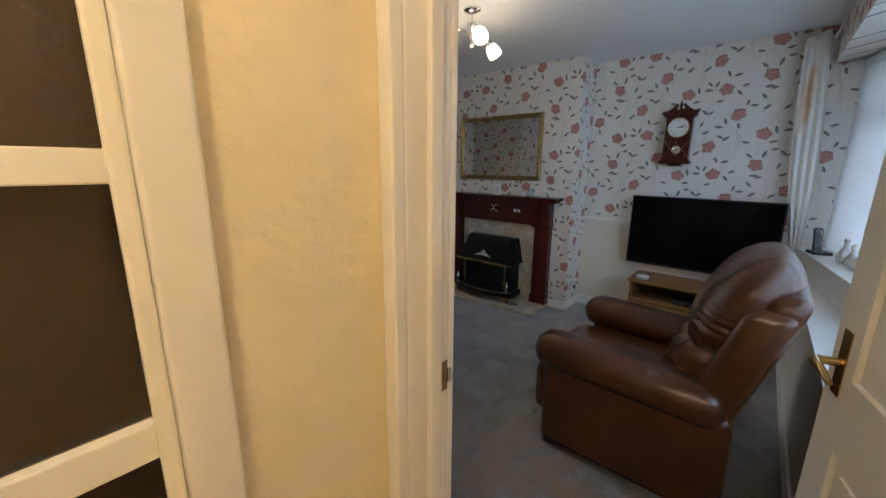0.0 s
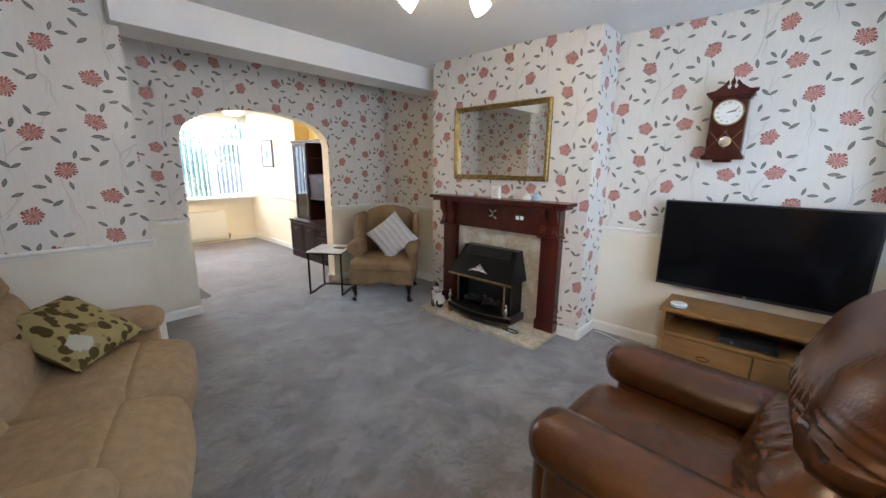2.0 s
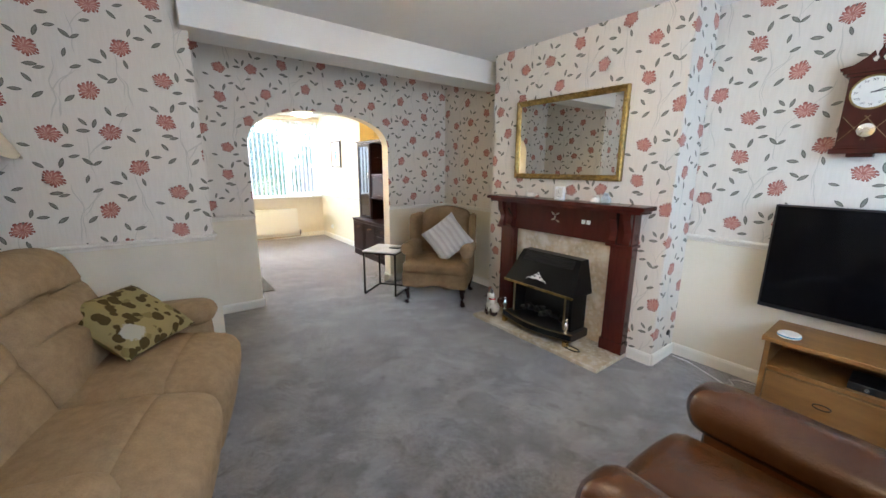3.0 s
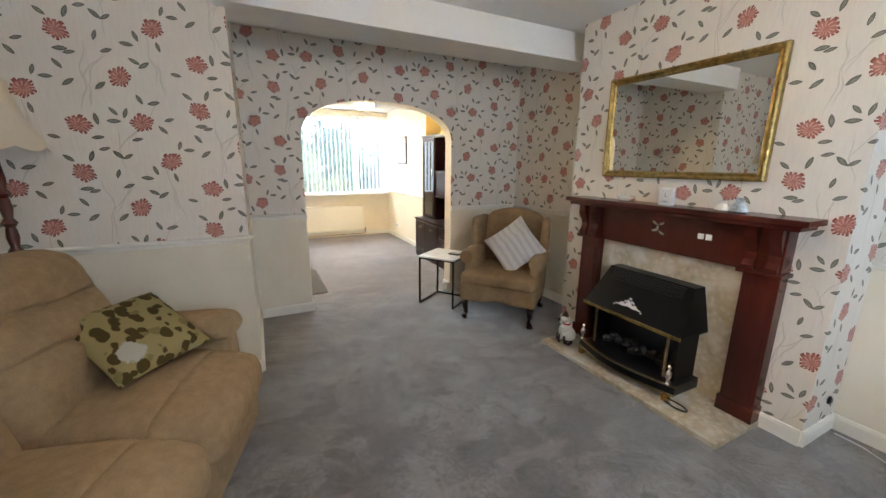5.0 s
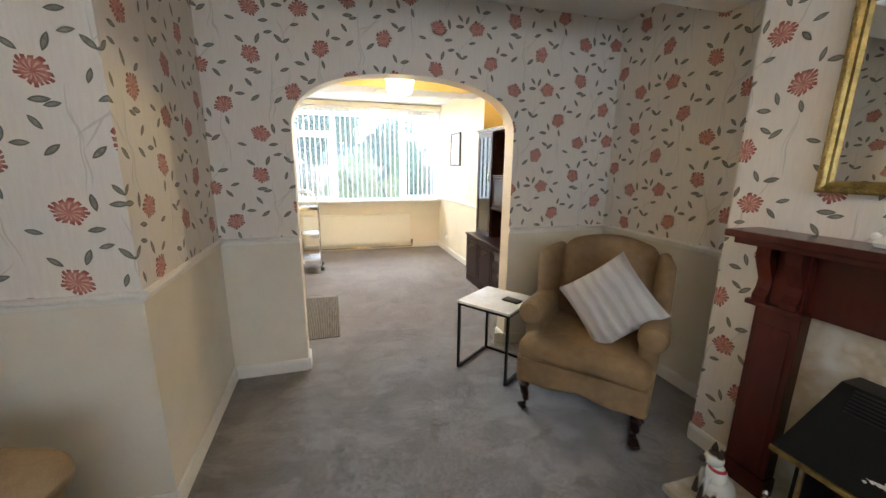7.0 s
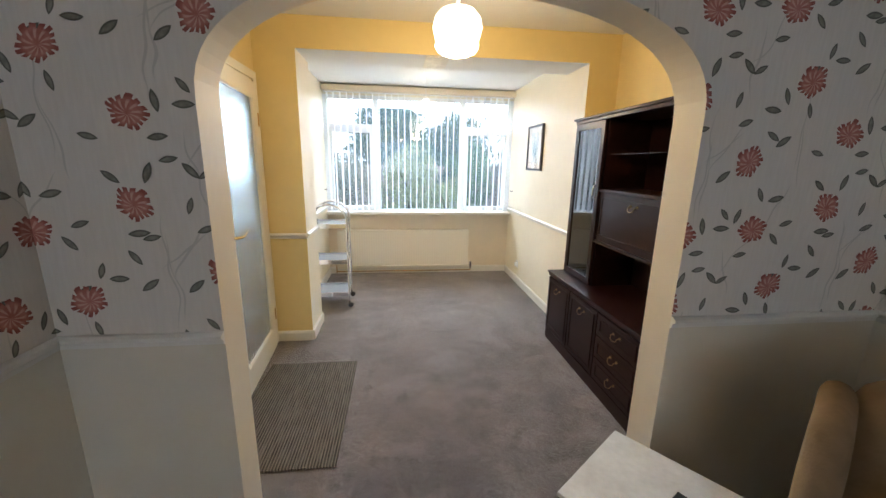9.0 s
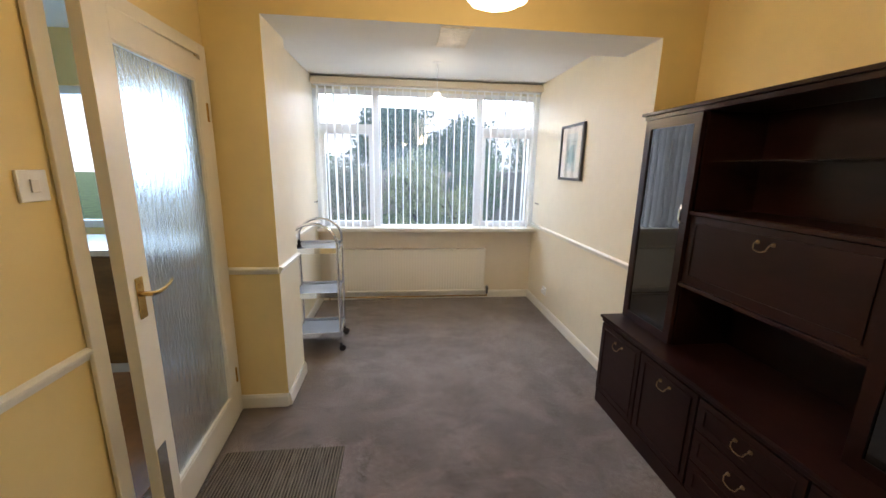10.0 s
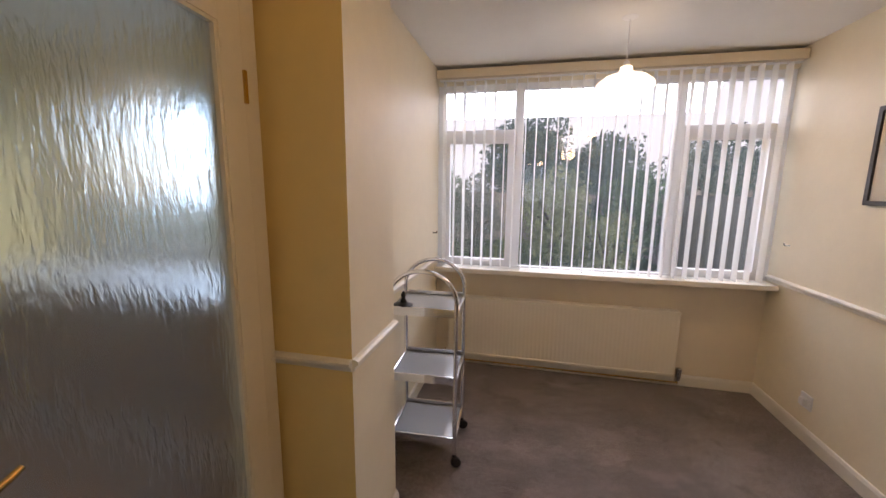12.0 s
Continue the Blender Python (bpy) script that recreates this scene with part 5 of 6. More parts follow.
for z0, z1 in ((0.20, 0.80), (0.98, 1.53), (1.62, 1.87)):
    for x0, x1 in ((0.11, 0.335), (0.425, fw - 0.11)):
        bm = boxes((x0, x1, -0.006, 0.006, z0, z1))
        box(bm, x0 + 0.035, x1 - 0.035, -0.014, 0.014, z0 + 0.035, z1 - 0.035)
        part("door_panel", bm, M_gloss, dl, "raised and fielded panel")
for s in (1, -1):
    pl = part("handle_plate", boxes((fw - 0.075, fw - 0.035, s * th - 0.003 * (s < 0), s * th + 0.003 * (s > 0), 0.92, 1.08), bevel=0.001), M_brass, dl, "brass lever plate")
    part("lever", tube([(fw - 0.055, s * 0.02, 1.0), (fw - 0.055, s * 0.065, 1.0), (fw - 0.065, s * 0.072, 1.0), (fw - 0.11, s * 0.072, 0.998), (fw - 0.15, s * 0.07, 0.985)], [0.010, 0.010, 0.010, 0.008, 0.007], 10), M_brass, pl, "brass lever", True)

# glazed lobby door with three panes
gd = thing("door_2", "white painted glazed lobby door with three textured panes", "door", T(-0.595, 0.635, 0.01, -90))
tagged(gd, kind="structure")
gw = 0.80
part("door_stile", boxes((0, 0.012, -0.02, 0.02, 0, 2.0)), M_gloss, gd)
part("door_stile", boxes((gw - 0.1, gw, -0.02, 0.02, 0, 2.0)), M_gloss, gd)
# dark tint puts the gloom of the hall behind into the glass colour
M_dimglass = glassy("dim_hall_tinted_glass", 0.08, (0.34, 0.30, 0.30), 0.5)
for a, b in ((0.0, 0.10), (0.78, 0.825), (1.165, 1.205), (1.445, 1.475), (1.97, 2.0)):
    part("door_rail", boxes((0.012, gw - 0.1, -0.018, 0.018, a, b), bevel=0.002), M_gloss, gd)
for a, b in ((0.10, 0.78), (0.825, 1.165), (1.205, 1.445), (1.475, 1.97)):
    part("pane", boxes((0.012, gw - 0.1, -0.003, 0.003, a, b)), M_dimglass, gd, "textured glass pane, tinted dark for the dim hall behind")
casing("trim", [(-0.595, -0.562, 0.636, 0.690, 0, 2.07), (-0.5795, -0.572, 0.618, 0.636, 0, 2.05), (-0.595, -0.568, -0.33, -0.22, 0, 2.07), (-0.595, -0.568, -0.22, 0.60, 2.02, 2.10)], "white gloss frame of the glazed lobby door")

# front bay: ledge, splayed sill, blinds, window, curtain, phone, china geese
solid("window_sill_low", boxes((XF - 0.02, 0.72, 1.30, YR, 0.686, 0.706), bevel=0.003), M_trim, "low white painted ledge under the bay window", "window sill")
edge = [(0.115, YR), (0.365, 2.92), (0.40, 2.2), (0.36, 1.30), (0.72, 1.30), (0.72, YR)]
solid("window_sill_bay", extrude(edge, "z", 0.706, 0.87), M_trim, "splayed white window sill of the front bay", "window sill")
top_edge = [(x - 0.015 * (i < 4), y) for i, (x, y) in enumerate(edge)]
solid("window_board", extrude(top_edge, "z", 0.8705, 0.885), M_trim, "glossy white window board with bright daylight on it", "window sill")
w1 = thing("window_1", "wide white front bay window behind vertical blinds", "window", T(0.42, YR, 0.885))
tagged(w1, kind="structure")
A, Bp = Vector((0.40, YR, 0)), Vector((0.66, 2.92, 0))
ang = math.degrees(math.atan2(Bp.y - A.y, Bp.x - A.x))
ln = (Bp - A).length
w1.matrix_world = Matrix.Translation((A.x, A.y, 0.885)) @ pose(0, 0, 0, 0, 0, ang)
H1 = 1.315
for b in ((0, ln, -0.03, 0.03, 0, 0.06), (0, ln, -0.03, 0.03, H1 - 0.06, H1), (0, 0.06, -0.03, 0.03, 0.06, H1 - 0.06), (ln - 0.06, ln, -0.03, 0.03, 0.06, H1 - 0.06), (ln / 2 - 0.04, ln / 2 + 0.04, -0.03, 0.03, 0.06, H1 - 0.06), (0.06, ln / 2 - 0.04, -0.03, 0.03, 0.92, 0.98)):
    part("window_frame", boxes(b), M_upvc, w1)
p1 = part("pane", boxes((0.06, ln - 0.06, 0.032, 0.036, 0.06, H1 - 0.06)), M_glass, w1)
p1.visible_shadow = False
part("window_frame", boxes((ln, ln + 1.7, -0.03, 0.03, 0, 0.06), (ln, ln + 1.7, -0.03, 0.03, H1 - 0.06, H1)), M_upvc, w1)
M_slat = bpy.data.materials.new("blind_fabric")
M_slat.use_nodes = True
sn, slk = M_slat.node_tree.nodes, M_slat.node_tree.links
tr, df, mx = sn.new("ShaderNodeBsdfTranslucent"), sn.new("ShaderNodeBsdfDiffuse"), sn.new("ShaderNodeMixShader")
tr.inputs[0].default_value, df.inputs[0].default_value, mx.inputs[0].default_value = (0.90, 0.91, 0.92, 1), (0.82, 0.82, 0.80, 1), 0.75
slk.new(df.outputs[0], mx.inputs[1]), slk.new(tr.outputs[0], mx.inputs[2]), slk.new(mx.outputs[0], sn["Material Output"].inputs["Surface"])


def slat_mesh(w, h):
    bm = bmesh.new()
    n = 4
    a = [bm.verts.new((w * (i / n - 0.5), 0.006 * math.sin(math.pi * i / n), 0)) for i in range(n + 1)]
    b = [bm.verts.new((v.co.x, v.co.y, h)) for v in a]
    for i in range(n):
        bm.faces.new((a[i], a[i + 1], b[i + 1], b[i]))
    me = bpy.data.meshes.new("slat")
    bm.to_mesh(me)
    bm.free()
    me.materials.append(M_slat)
    return me


def blinds(label, m, length, h, turn, w=0.089, pitch=0.080):
    b = thing("vertical_blind", label, "blinds", m)
    part("head_rail", boxes((0, length, -0.02, 0.02, h, h + 0.035)), M_upvc, b)
    me = slat_mesh(w, h - 0.02)
    r = random.Random(3)
    for k in range(int(length / pitch)):
        ob = new("slat", me)
        ob.parent = b
        ob.matrix_basis = T(pitch * (k + 0.5), 0, 0.012, turn + r.uniform(-3, 3))
    part("chain", tube([(0, 0.0, 0.012), (length, 0, 0.012)], 0.0015, 4), M_upvc, b)
    return b


A2, B2 = Vector((0.285, YR - 0.03, 0.89)), Vector((0.555, 2.90, 0.89))
blinds("nearly closed white fabric vertical blinds in the front bay", Matrix.Translation(A2) @ pose(0, 0, 0, 0, 0, ang), (B2 - A2).length, 1.27, 22)
blinds("white fabric vertical blinds across the middle of the front bay", T(0.565, 2.88, 0.89, -90), 1.5, 1.27, 22)
# curtain
cu = thing("curtain", "long gathered ivory curtain with an orange stain by the window", "curtain", T(0.0, 4.42, 0))
bm = bmesh.new()
rows = []
g2 = 40
for j in range(25):
    t = j / 24
    z = 2.36 - t * 1.50
    wide = 0.12 + 0.04 * math.sin(math.pi * min(1, t * 1.1)) - 0.05 * max(0, (t - 0.75)) / 0.25
    xo = 0.11 * t
    row = []
    for i in range(g2 + 1):
        s_ = i / g2
        row.append(bm.verts.new((xo + wide * (s_ - 0.5), 0.011 * math.sin(s_ * 2 * math.pi * 3.5 + 1.5 * t) * (0.7 + 0.5 * t), z + (0.05 * s_ if j == 0 else 0))))
    rows.append(row)
for a, b in zip(rows, rows[1:]):
    for i in range(g2):
        bm.faces.new((a[i], a[i + 1], b[i + 1], b[i]))
g = Graph("ivory_curtain_stained", 0.85, 0.1)
s = g.split(g.obj())
e = g.math("ADD", g.math("MULTIPLY", g.math("SUBTRACT", s[0], 0.01), g.math("SUBTRACT", s[0], 0.01)), g.math("MULTIPLY", g.math("MULTIPLY", g.math("SUBTRACT", s[2], 1.98), g.math("SUBTRACT", s[2], 1.98)), 0.02))
stain = g.ramp(g.math("ADD", e, g.math("MULTIPLY", g.noise(g.obj(), 12, 3), 0.0012)), 0.0022, 0.0006)
g.put(g.b.inputs["Base Color"], g.mix(g.math("MULTIPLY", stain, 0.8), (0.78, 0.76, 0.70, 1), (0.60, 0.36, 0.17, 1)))
part("drape", bm, g.m, cu, "", True)
bm = tube([(0.09, 4.46, 2.36), (0.09, 1.35, 2.36)], 0.006, 8)
tr_ = thing("curtain_track", "thin white curtain track under the ceiling", "curtain track", T(0.09, 2.9, 2.36))
part("rail", tube([(0, 1.58, 0), (0, -1.5, 0)], 0.006, 8), M_upvc, tr_)
for y in (1.5, 0.0, -1.4):
    part("bracket", boxes((-0.006, 0.03, y - 0.01, y + 0.01, -0.006, 0.012)), M_upvc, tr_)
ph = thing("cordless_phone", "black cordless telephone on its charging cradle on the window board", "telephone", T(0.225, 4.20, 0.8855, 20))
part("cradle", boxes((-0.055, 0.055, -0.05, 0.05, 0, 0.022), bevel=0.006), M_black, ph)
hs = part("handset", boxes((-0.024, 0.024, -0.012, 0.012, 0.0, 0.165), bevel=0.008), M_black, ph, m=T(-0.01, 0.01, 0.018) @ pose(0, 0, 0, -14, 0, 0))
part("screen", boxes((-0.016, 0.016, -0.0135, -0.012, 0.11, 0.14)), M_dkglass, hs, m=T(-0.01, 0.01, 0.018) @ pose(0, 0, 0, -14, 0, 0))
for i in range(3):
    for j in range(4):
        part("key", boxes((-0.015 + 0.012 * i, -0.009 + 0.012 * i, -0.0135, -0.012, 0.04 + 0.015 * j, 0.047 + 0.015 * j)), M_keys, hs, m=T(-0.01, 0.01, 0.018) @ pose(0, 0, 0, -14, 0, 0))
gs = thing("china_geese", "group of three white china geese on the window board", "ornament", T(0.345, 3.86, 0.8855, 0))
for dx, dy, k in ((-0.03, 0.10, 1.0), (-0.01, 0.0, 0.85), (0.01, -0.09, 0.8)):
    part("goose", revolve([(0.018, 0), (0.034, 0.008), (0.038, 0.04), (0.026, 0.075), (0.012, 0.10), (0.010, 0.125), (0.017, 0.138), (0.014, 0.152), (0.003, 0.160)], 14), M_china, gs, "", True, T(dx, dy, 0) @ Matrix.Scale(k, 4))

# ---- dining room ----
OFF[:] = 0.12, -0.075
# wall unit against the right wall
X0 = -6.39
wu = thing("sideboard", "dark mahogany sideboard with doors and three drawers along the yellow wall", "sideboard", T(X0, 4.07, 0) @ Matrix.Diagonal((1, 1, 0.91, 1)))
UW, UD = 1.66, YR - 4.07 - 0.004
part("carcass", boxes((0, UW, 0.02, UD, 0.10, 0.615)), M_unit, wu)
part("plinth", boxes((0.003, UW - 0.003, 0.004, UD, 0, 0.10), bevel=0.003), M_unit, wu)
part("top", boxes((-0.012, UW + 0.012, -0.012, UD, 0.640, 0.660), (-0.004, UW + 0.004, -0.002, UD, 0.615, 0.640), bevel=0.004), M_unit, wu, "dark polished sideboard top with a moulded edge")


def drop_handle(parent, x, y, z, w=0.032):
    h = part("handle", tube([(x - w, y - 0.006, z + 0.012), (x - w, y - 0.018, z + 0.008), (x - w * 0.8, y - 0.024, z - 0.012), (x - w * 0.3, y - 0.026, z - 0.018), (x + w * 0.3, y - 0.026, z - 0.018), (x + w * 0.8, y - 0.024, z - 0.012), (x + w, y - 0.018, z + 0.008), (x + w, y - 0.006, z + 0.012)], 0.0026, 6), M_aged, parent, "antique brass swan neck drop handle", True)
    for s in (-1, 1):
        part("handle_rose", revolve([(0.009, 0), (0.007, 0.006), (0.003, 0.009)], 10), M_aged, h, m=T(x + s * w, y, z + 0.012) @ pose(0, 0, 0, 90, 0, 0))


def front(name, x0, x1, y, z0, z1, parent, label, handle=None):
    d = part(name, boxes((x0, x1, y, y + 0.018, z0, z1), bevel=0.002), M_unit, parent, label)
    bm = bmesh.new()
    panel_frame(bm, x0 + 0.03, x1 - 0.03, y, z0 + 0.03, z1 - 0.03, 0.012, 0.005)
    part("panel_moulding", bm, M_unit, d)
    if handle is not None:
        drop_handle(d, (x0 + x1) / 2, y, handle)
    return d


for a, b in ((0.004, 0.392), (0.402, 0.792), (1.250, 1.656)):
    front("cabinet_door", a, b, 0.0, 0.11, 0.605, wu, "dark panelled cupboard door", 0.52)
for k in range(3):
    front("drawer", 0.802, 1.240, 0.0, 0.11 + 0.167 * k, 0.11 + 0.167 * k + 0.16, wu, "dark panelled drawer front", 0.195 + 0.167 * k)

up = thing("display_cabinet", "tall dark mahogany display cabinet with smoked glass doors on a sideboard", "display cabinet", T(X0, 4.205, 0.6015) @ Matrix.Diagonal((1, 1, 1.046, 1)))
VD, VH = YR - 4.205 - 0.004, 1.115
part("side_panel", boxes((0.015, 0.035, 0, VD, 0, VH)), M_unit, up)
part("divider", boxes((0.41, 0.43, 0.01, VD, 0, VH)), M_unit, up)
part("divider", boxes((1.225, 1.245, 0.01, VD, 0, VH)), M_unit, up)
part("side_panel", boxes((UW - 0.035, UW - 0.015, 0, VD, 0, VH)), M_unit, up)
part("back_panel", boxes((0.035, UW - 0.035, VD - 0.012, VD, 0, VH)), M_unit, up)
part("cornice", boxes((0.0, UW, -0.02, VD, VH, VH + 0.022), (-0.012, UW + 0.012, -0.035, VD, VH + 0.022, VH + 0.038), bevel=0.003), M_unit, up, "moulded dark cornice")
part("shelf", boxes((0.43, 1.225, 0.02, VD - 0.012, 0.655, 0.675)), M_unit, up)
part("shelf", boxes((0.43, 1.225, 0.02, VD - 0.012, 0.315, 0.335)), M_unit, up)
gsf = part("glass_shelf", boxes((0.43, 1.225, 0.05, VD - 0.012, 0.895, 0.900)), M_glass, up, "thin clear glass shelf")
for z in (0.40, 0.76):
    part("shelf", boxes((0.035, 0.41, 0.03, VD - 0.012, z, z + 0.006)), M_glass, up)
fl = front("flap", 0.435, 1.220, -0.004, 0.335, 0.655, up, "dark drop-down cabinet flap", 0.585)
part("flap_rail", boxes((0.43, 1.225, -0.016, 0.004, 0.315, 0.333), bevel=0.003), M_unit, up)
part("flap_rail", boxes((0.43, 1.225, -0.016, 0.004, 0.657, 0.675), bevel=0.003), M_unit, up)
for a, b in ((0.017, 0.428), (1.227, UW - 0.017)):
    bm = bmesh.new()
    panel_frame(bm, a, b, -0.001, 0.004, VH - 0.003, 0.045, 0.019)
    d = part("glass_door", bm, M_unit, up, "framed smoked glass door")
    part("pane", boxes((a + 0.04, b - 0.04, -0.013, -0.008, 0.045, VH - 0.045)), M_dkglass, d, "smoked reflective glass")
    hx = b - 0.022 if a < 0.5 else a + 0.022
    part("pull_handle", tube([(hx, -0.018, 0.61), (hx, -0.04, 0.615), (hx, -0.045, 0.63), (hx, -0.045, 0.68), (hx, -0.04, 0.695), (hx, -0.018, 0.70)], [0.005, 0.006, 0.008, 0.008, 0.006, 0.005], 8), M_chrome, d, "slim chrome pull handle", True)

# striped door mat
dm = thing("door_mat", "ribbed grey brown runner mat on the carpet by the kitchen door", "mat", T(-5.58, 2.19, 0))
part("ribbed_top", boxes((-0.50, 0.50, -0.305, 0.305, 0.0, 0.009), bevel=0.003), M_mat, dm)

# kitchen door: opened a little towards the dining room
kd = thing("door_3", "cream gloss door with a full rippled glass pane, slightly open to the kitchen", "door", T(-6.385, YL + 0.012, 0.012, 4.0))
tagged(kd, kind="structure")
kw = 0.79
part("door_stile", boxes((0, 0.085, -0.02, 0.02, 0, 1.965), bevel=0.002), M_gloss, kd)
part("door_stile", boxes((kw - 0.115, kw, -0.02, 0.02, 0, 1.965), bevel=0.002), M_gloss, kd)
part("door_rail", boxes((0.085, kw - 0.115, -0.02, 0.02, 0, 0.165)), M_gloss, kd)
part("door_rail", boxes((0.085, kw - 0.115, -0.02, 0.02, 1.865, 1.965)), M_gloss, kd)
pn = part("pane", boxes((0.085, kw - 0.115, -0.003, 0.003, 0.165, 1.865)), M_frost, kd, "tall rippled obscure glass")
pn.visible_shadow = False
for b in ((0.085, 0.095, 0.003, 0.016, 0.165, 1.865), (kw - 0.125, kw - 0.115, 0.003, 0.016, 0.165, 1.865), (0.095, kw - 0.125, 0.003, 0.016, 0.165, 0.175), (0.095, kw - 0.125, 0.003, 0.016, 1.855, 1.865)):
    part("glazing_bead", boxes(b), M_gloss, kd)
pl = part("handle_plate", boxes((kw - 0.075, kw - 0.035, 0.02, 0.024, 0.93, 1.08), bevel=0.001), M_brass, kd, "brass lever plate")
part("lever", tube([(kw - 0.055, 0.022, 1.02), (kw - 0.055, 0.062, 1.02), (kw - 0.07, 0.070, 1.02), (kw - 0.11, 0.072, 1.022), (kw - 0.15, 0.074, 1.035), (kw - 0.165, 0.074, 1.042)], [0.009, 0.009, 0.009, 0.007, 0.006, 0.005], 10), M_brass, pl, "brass lever", True)
part("kick_plate", boxes((kw - 0.06, kw - 0.004, 0.0202, 0.0225, 0.02, 0.42)), M_chrome, kd, "dull metal edge plate")
for z in (0.22, 1.68):
    part("hinge", boxes((-0.010, 0.004, 0.016, 0.026, z, z + 0.09), bevel=0.002), M_brass, kd)
casing("trim", [(-5.577, -5.550, YL - 0.1, YL + 0.004, 0, 2.0), (-6.405, -6.378, YL - 0.1, YL + 0.004, 0, 2.0), (-6.378, -5.577, YL - 0.1, YL + 0.004, 1.99, 2.018)], "cream gloss lining of the kitchen doorway")
casing("trim", [(-5.560, -5.50, YL + 0.004, YL + 0.020, 0, 2.06), (-6.46, -6.40, YL + 0.004, YL + 0.020, 0, 2.06), (-6.40, -5.560, YL + 0.004, YL + 0.020, 2.005, 2.06)], "cream gloss architrave of the kitchen doorway")
lk = thing("door_lock", "small black metal keep on the kitchen door frame", "lock", T(-5.560, YL - 0.02, 0.55))
part("keep", boxes((-0.020, -0.0175, -0.012, 0.012, -0.07, 0.07)), M_blackmetal, lk)
sw = thing("light_switch", "white plastic light switch on the yellow wall", "light switch", T(-5.435, YL, 1.42))
part("plate", boxes((-0.043, 0.043, 0, 0.009, -0.043, 0.043), bevel=0.003), M_upvc, sw)
part("rocker", boxes((-0.012, 0.012, 0.009, 0.014, -0.018, 0.018), bevel=0.002), M_upvc, sw)
# kitchen window and cupboard beyond
kc = thing("kitchen_cupboard", "brown kitchen base cupboards with a pale worktop under the window", "kitchen units", T(-7.19, 0.35, 0, -90))
part("carcass", boxes((-1.2, 1.2, -0.29, 0.28, 0.1, 0.88)), M_oak, kc)
part("worktop", boxes((-1.22, 1.22, -0.29, 0.31, 0.88, 0.92), bevel=0.004), M_wmarble, kc)
part("plinth", boxes((-1.2, 1.2, -0.25, 0.24, 0, 0.1)), M_upvc, kc)
for k in range(5):
    part("cupboard_door", boxes((-1.19 + 0.477 * k, -1.19 + 0.477 * k + 0.47, 0.28, 0.298, 0.11, 0.87), bevel=0.002), M_oak, kc)
kwn = thing("window_3", "white kitchen window with daylight beyond the frosted door", "window", T(-7.67, 0.35, 0.95, -90))
tagged(kwn, kind="structure")
for b in ((-1.0, 0.9, -0.03, 0.03, 0, 0.06), (-1.0, 0.9, -0.03, 0.03, 1.04, 1.10), (-1.0, -0.94, -0.03, 0.03, 0.06, 1.04), (0.84, 0.9, -0.03, 0.03, 0.06, 1.04), (-0.40, -0.33, -0.03, 0.03, 0.06, 1.04), (0.28, 0.35, -0.03, 0.03, 0.06, 1.04)):
    part("window_frame", boxes(b), M_upvc, kwn)

solid("kitchen_floor", boxes((-7.5, -4.7, -0.9, 1.63, 0.0035, 0.008)), mat("brown_floor_vinyl", (0.34, 0.16, 0.065), 0.35, vary=0.3, scale=3), "orange brown vinyl kitchen floor", "floor")
# bay window with blinds
bw = thing("window_2", "white framed dining window of three lights with small top panes", "window", T(XW - 0.02, 1.90, 0.80))
tagged(bw, kind="structure")
WY = 2.39
fr_ = [(0, 0.055, 0, 1.50), (WY - 0.055, WY, 0, 1.50), (0.055, WY - 0.055, 0, 0.055), (0.055, WY - 0.055, 1.405, 1.50), (0.60, 0.665, 0.055, 1.405), (1.70, 1.765, 0.055, 1.405),
       (0.055, 0.60, 1.06, 1.115), (1.765, WY - 0.055, 1.06, 1.115)]
for y0, y1, z0, z1 in fr_:
    part("window_frame", boxes((-0.06, 0.0, y0, y1, z0, z1), bevel=0.003), M_upvc, bw)
for y0, y1 in ((0.055, 0.60), (1.765, WY - 0.055)):
    bm = bmesh.new()
    for q in ((y0, y1, 0.055, 0.10), (y0, y1, 1.015, 1.06), (y0, y0 + 0.045, 0.10, 1.015), (y1 - 0.045, y1, 0.10, 1.015)):
        box(bm, -0.05, 0.006, *q)
    part("casement", bm, M_upvc, bw, "opening white casement")
part("window_handle", boxes((0.006, 0.022, 0.30, 0.42, 0.07, 0.09), bevel=0.003), M_upvc, bw)
for y0, y1, z0, z1 in ((0.055, 0.60, 0.055, 1.06), (0.055, 0.60, 1.115, 1.405), (0.665, 1.70, 0.055, 1.405), (1.765, WY - 0.055, 0.055, 1.06), (1.765, WY - 0.055, 1.115, 1.405)):
    p_ = part("pane", boxes((-0.034, -0.030, y0, y1, z0, z1)), M_hazed, bw)
    p_.visible_shadow = False
solid("window_sill", boxes((XW - 0.02, XW + 0.14, 1.91, 4.28, 0.805, 0.842), bevel=0.004), M_trim, "white painted window sill with a rounded nose", "window sill")
solid("trim", boxes((XW, XW + 0.08, 1.905, 4.285, 2.285, 2.345), bevel=0.003), M_cream, "cream pelmet board over the dining blinds", "pelmet")


def open_blind(label, y0, y1, turn, pitch):
    b = thing("vertical_blind", label, "blinds", T(XW + 0.055, y0, 0.835, 90))
    n = int((y1 - y0) / pitch)
    me = slat_mesh(0.085, 1.43)
    r = random.Random(8)
    part("chain", tube([(0, 0, 0.008), (y1 - y0, 0, 0.008)], 0.0015, 4), M_upvc, b)
    part("head_rail", boxes((0, y1 - y0, -0.015, 0.015, 1.43, 1.438)), M_upvc, b)
    for k in range(n):
        ob = new("slat", me)
        ob.parent = b
        ob.matrix_basis = T(pitch * (k + 0.5), 0, 0.0, turn + r.uniform(-3, 3))


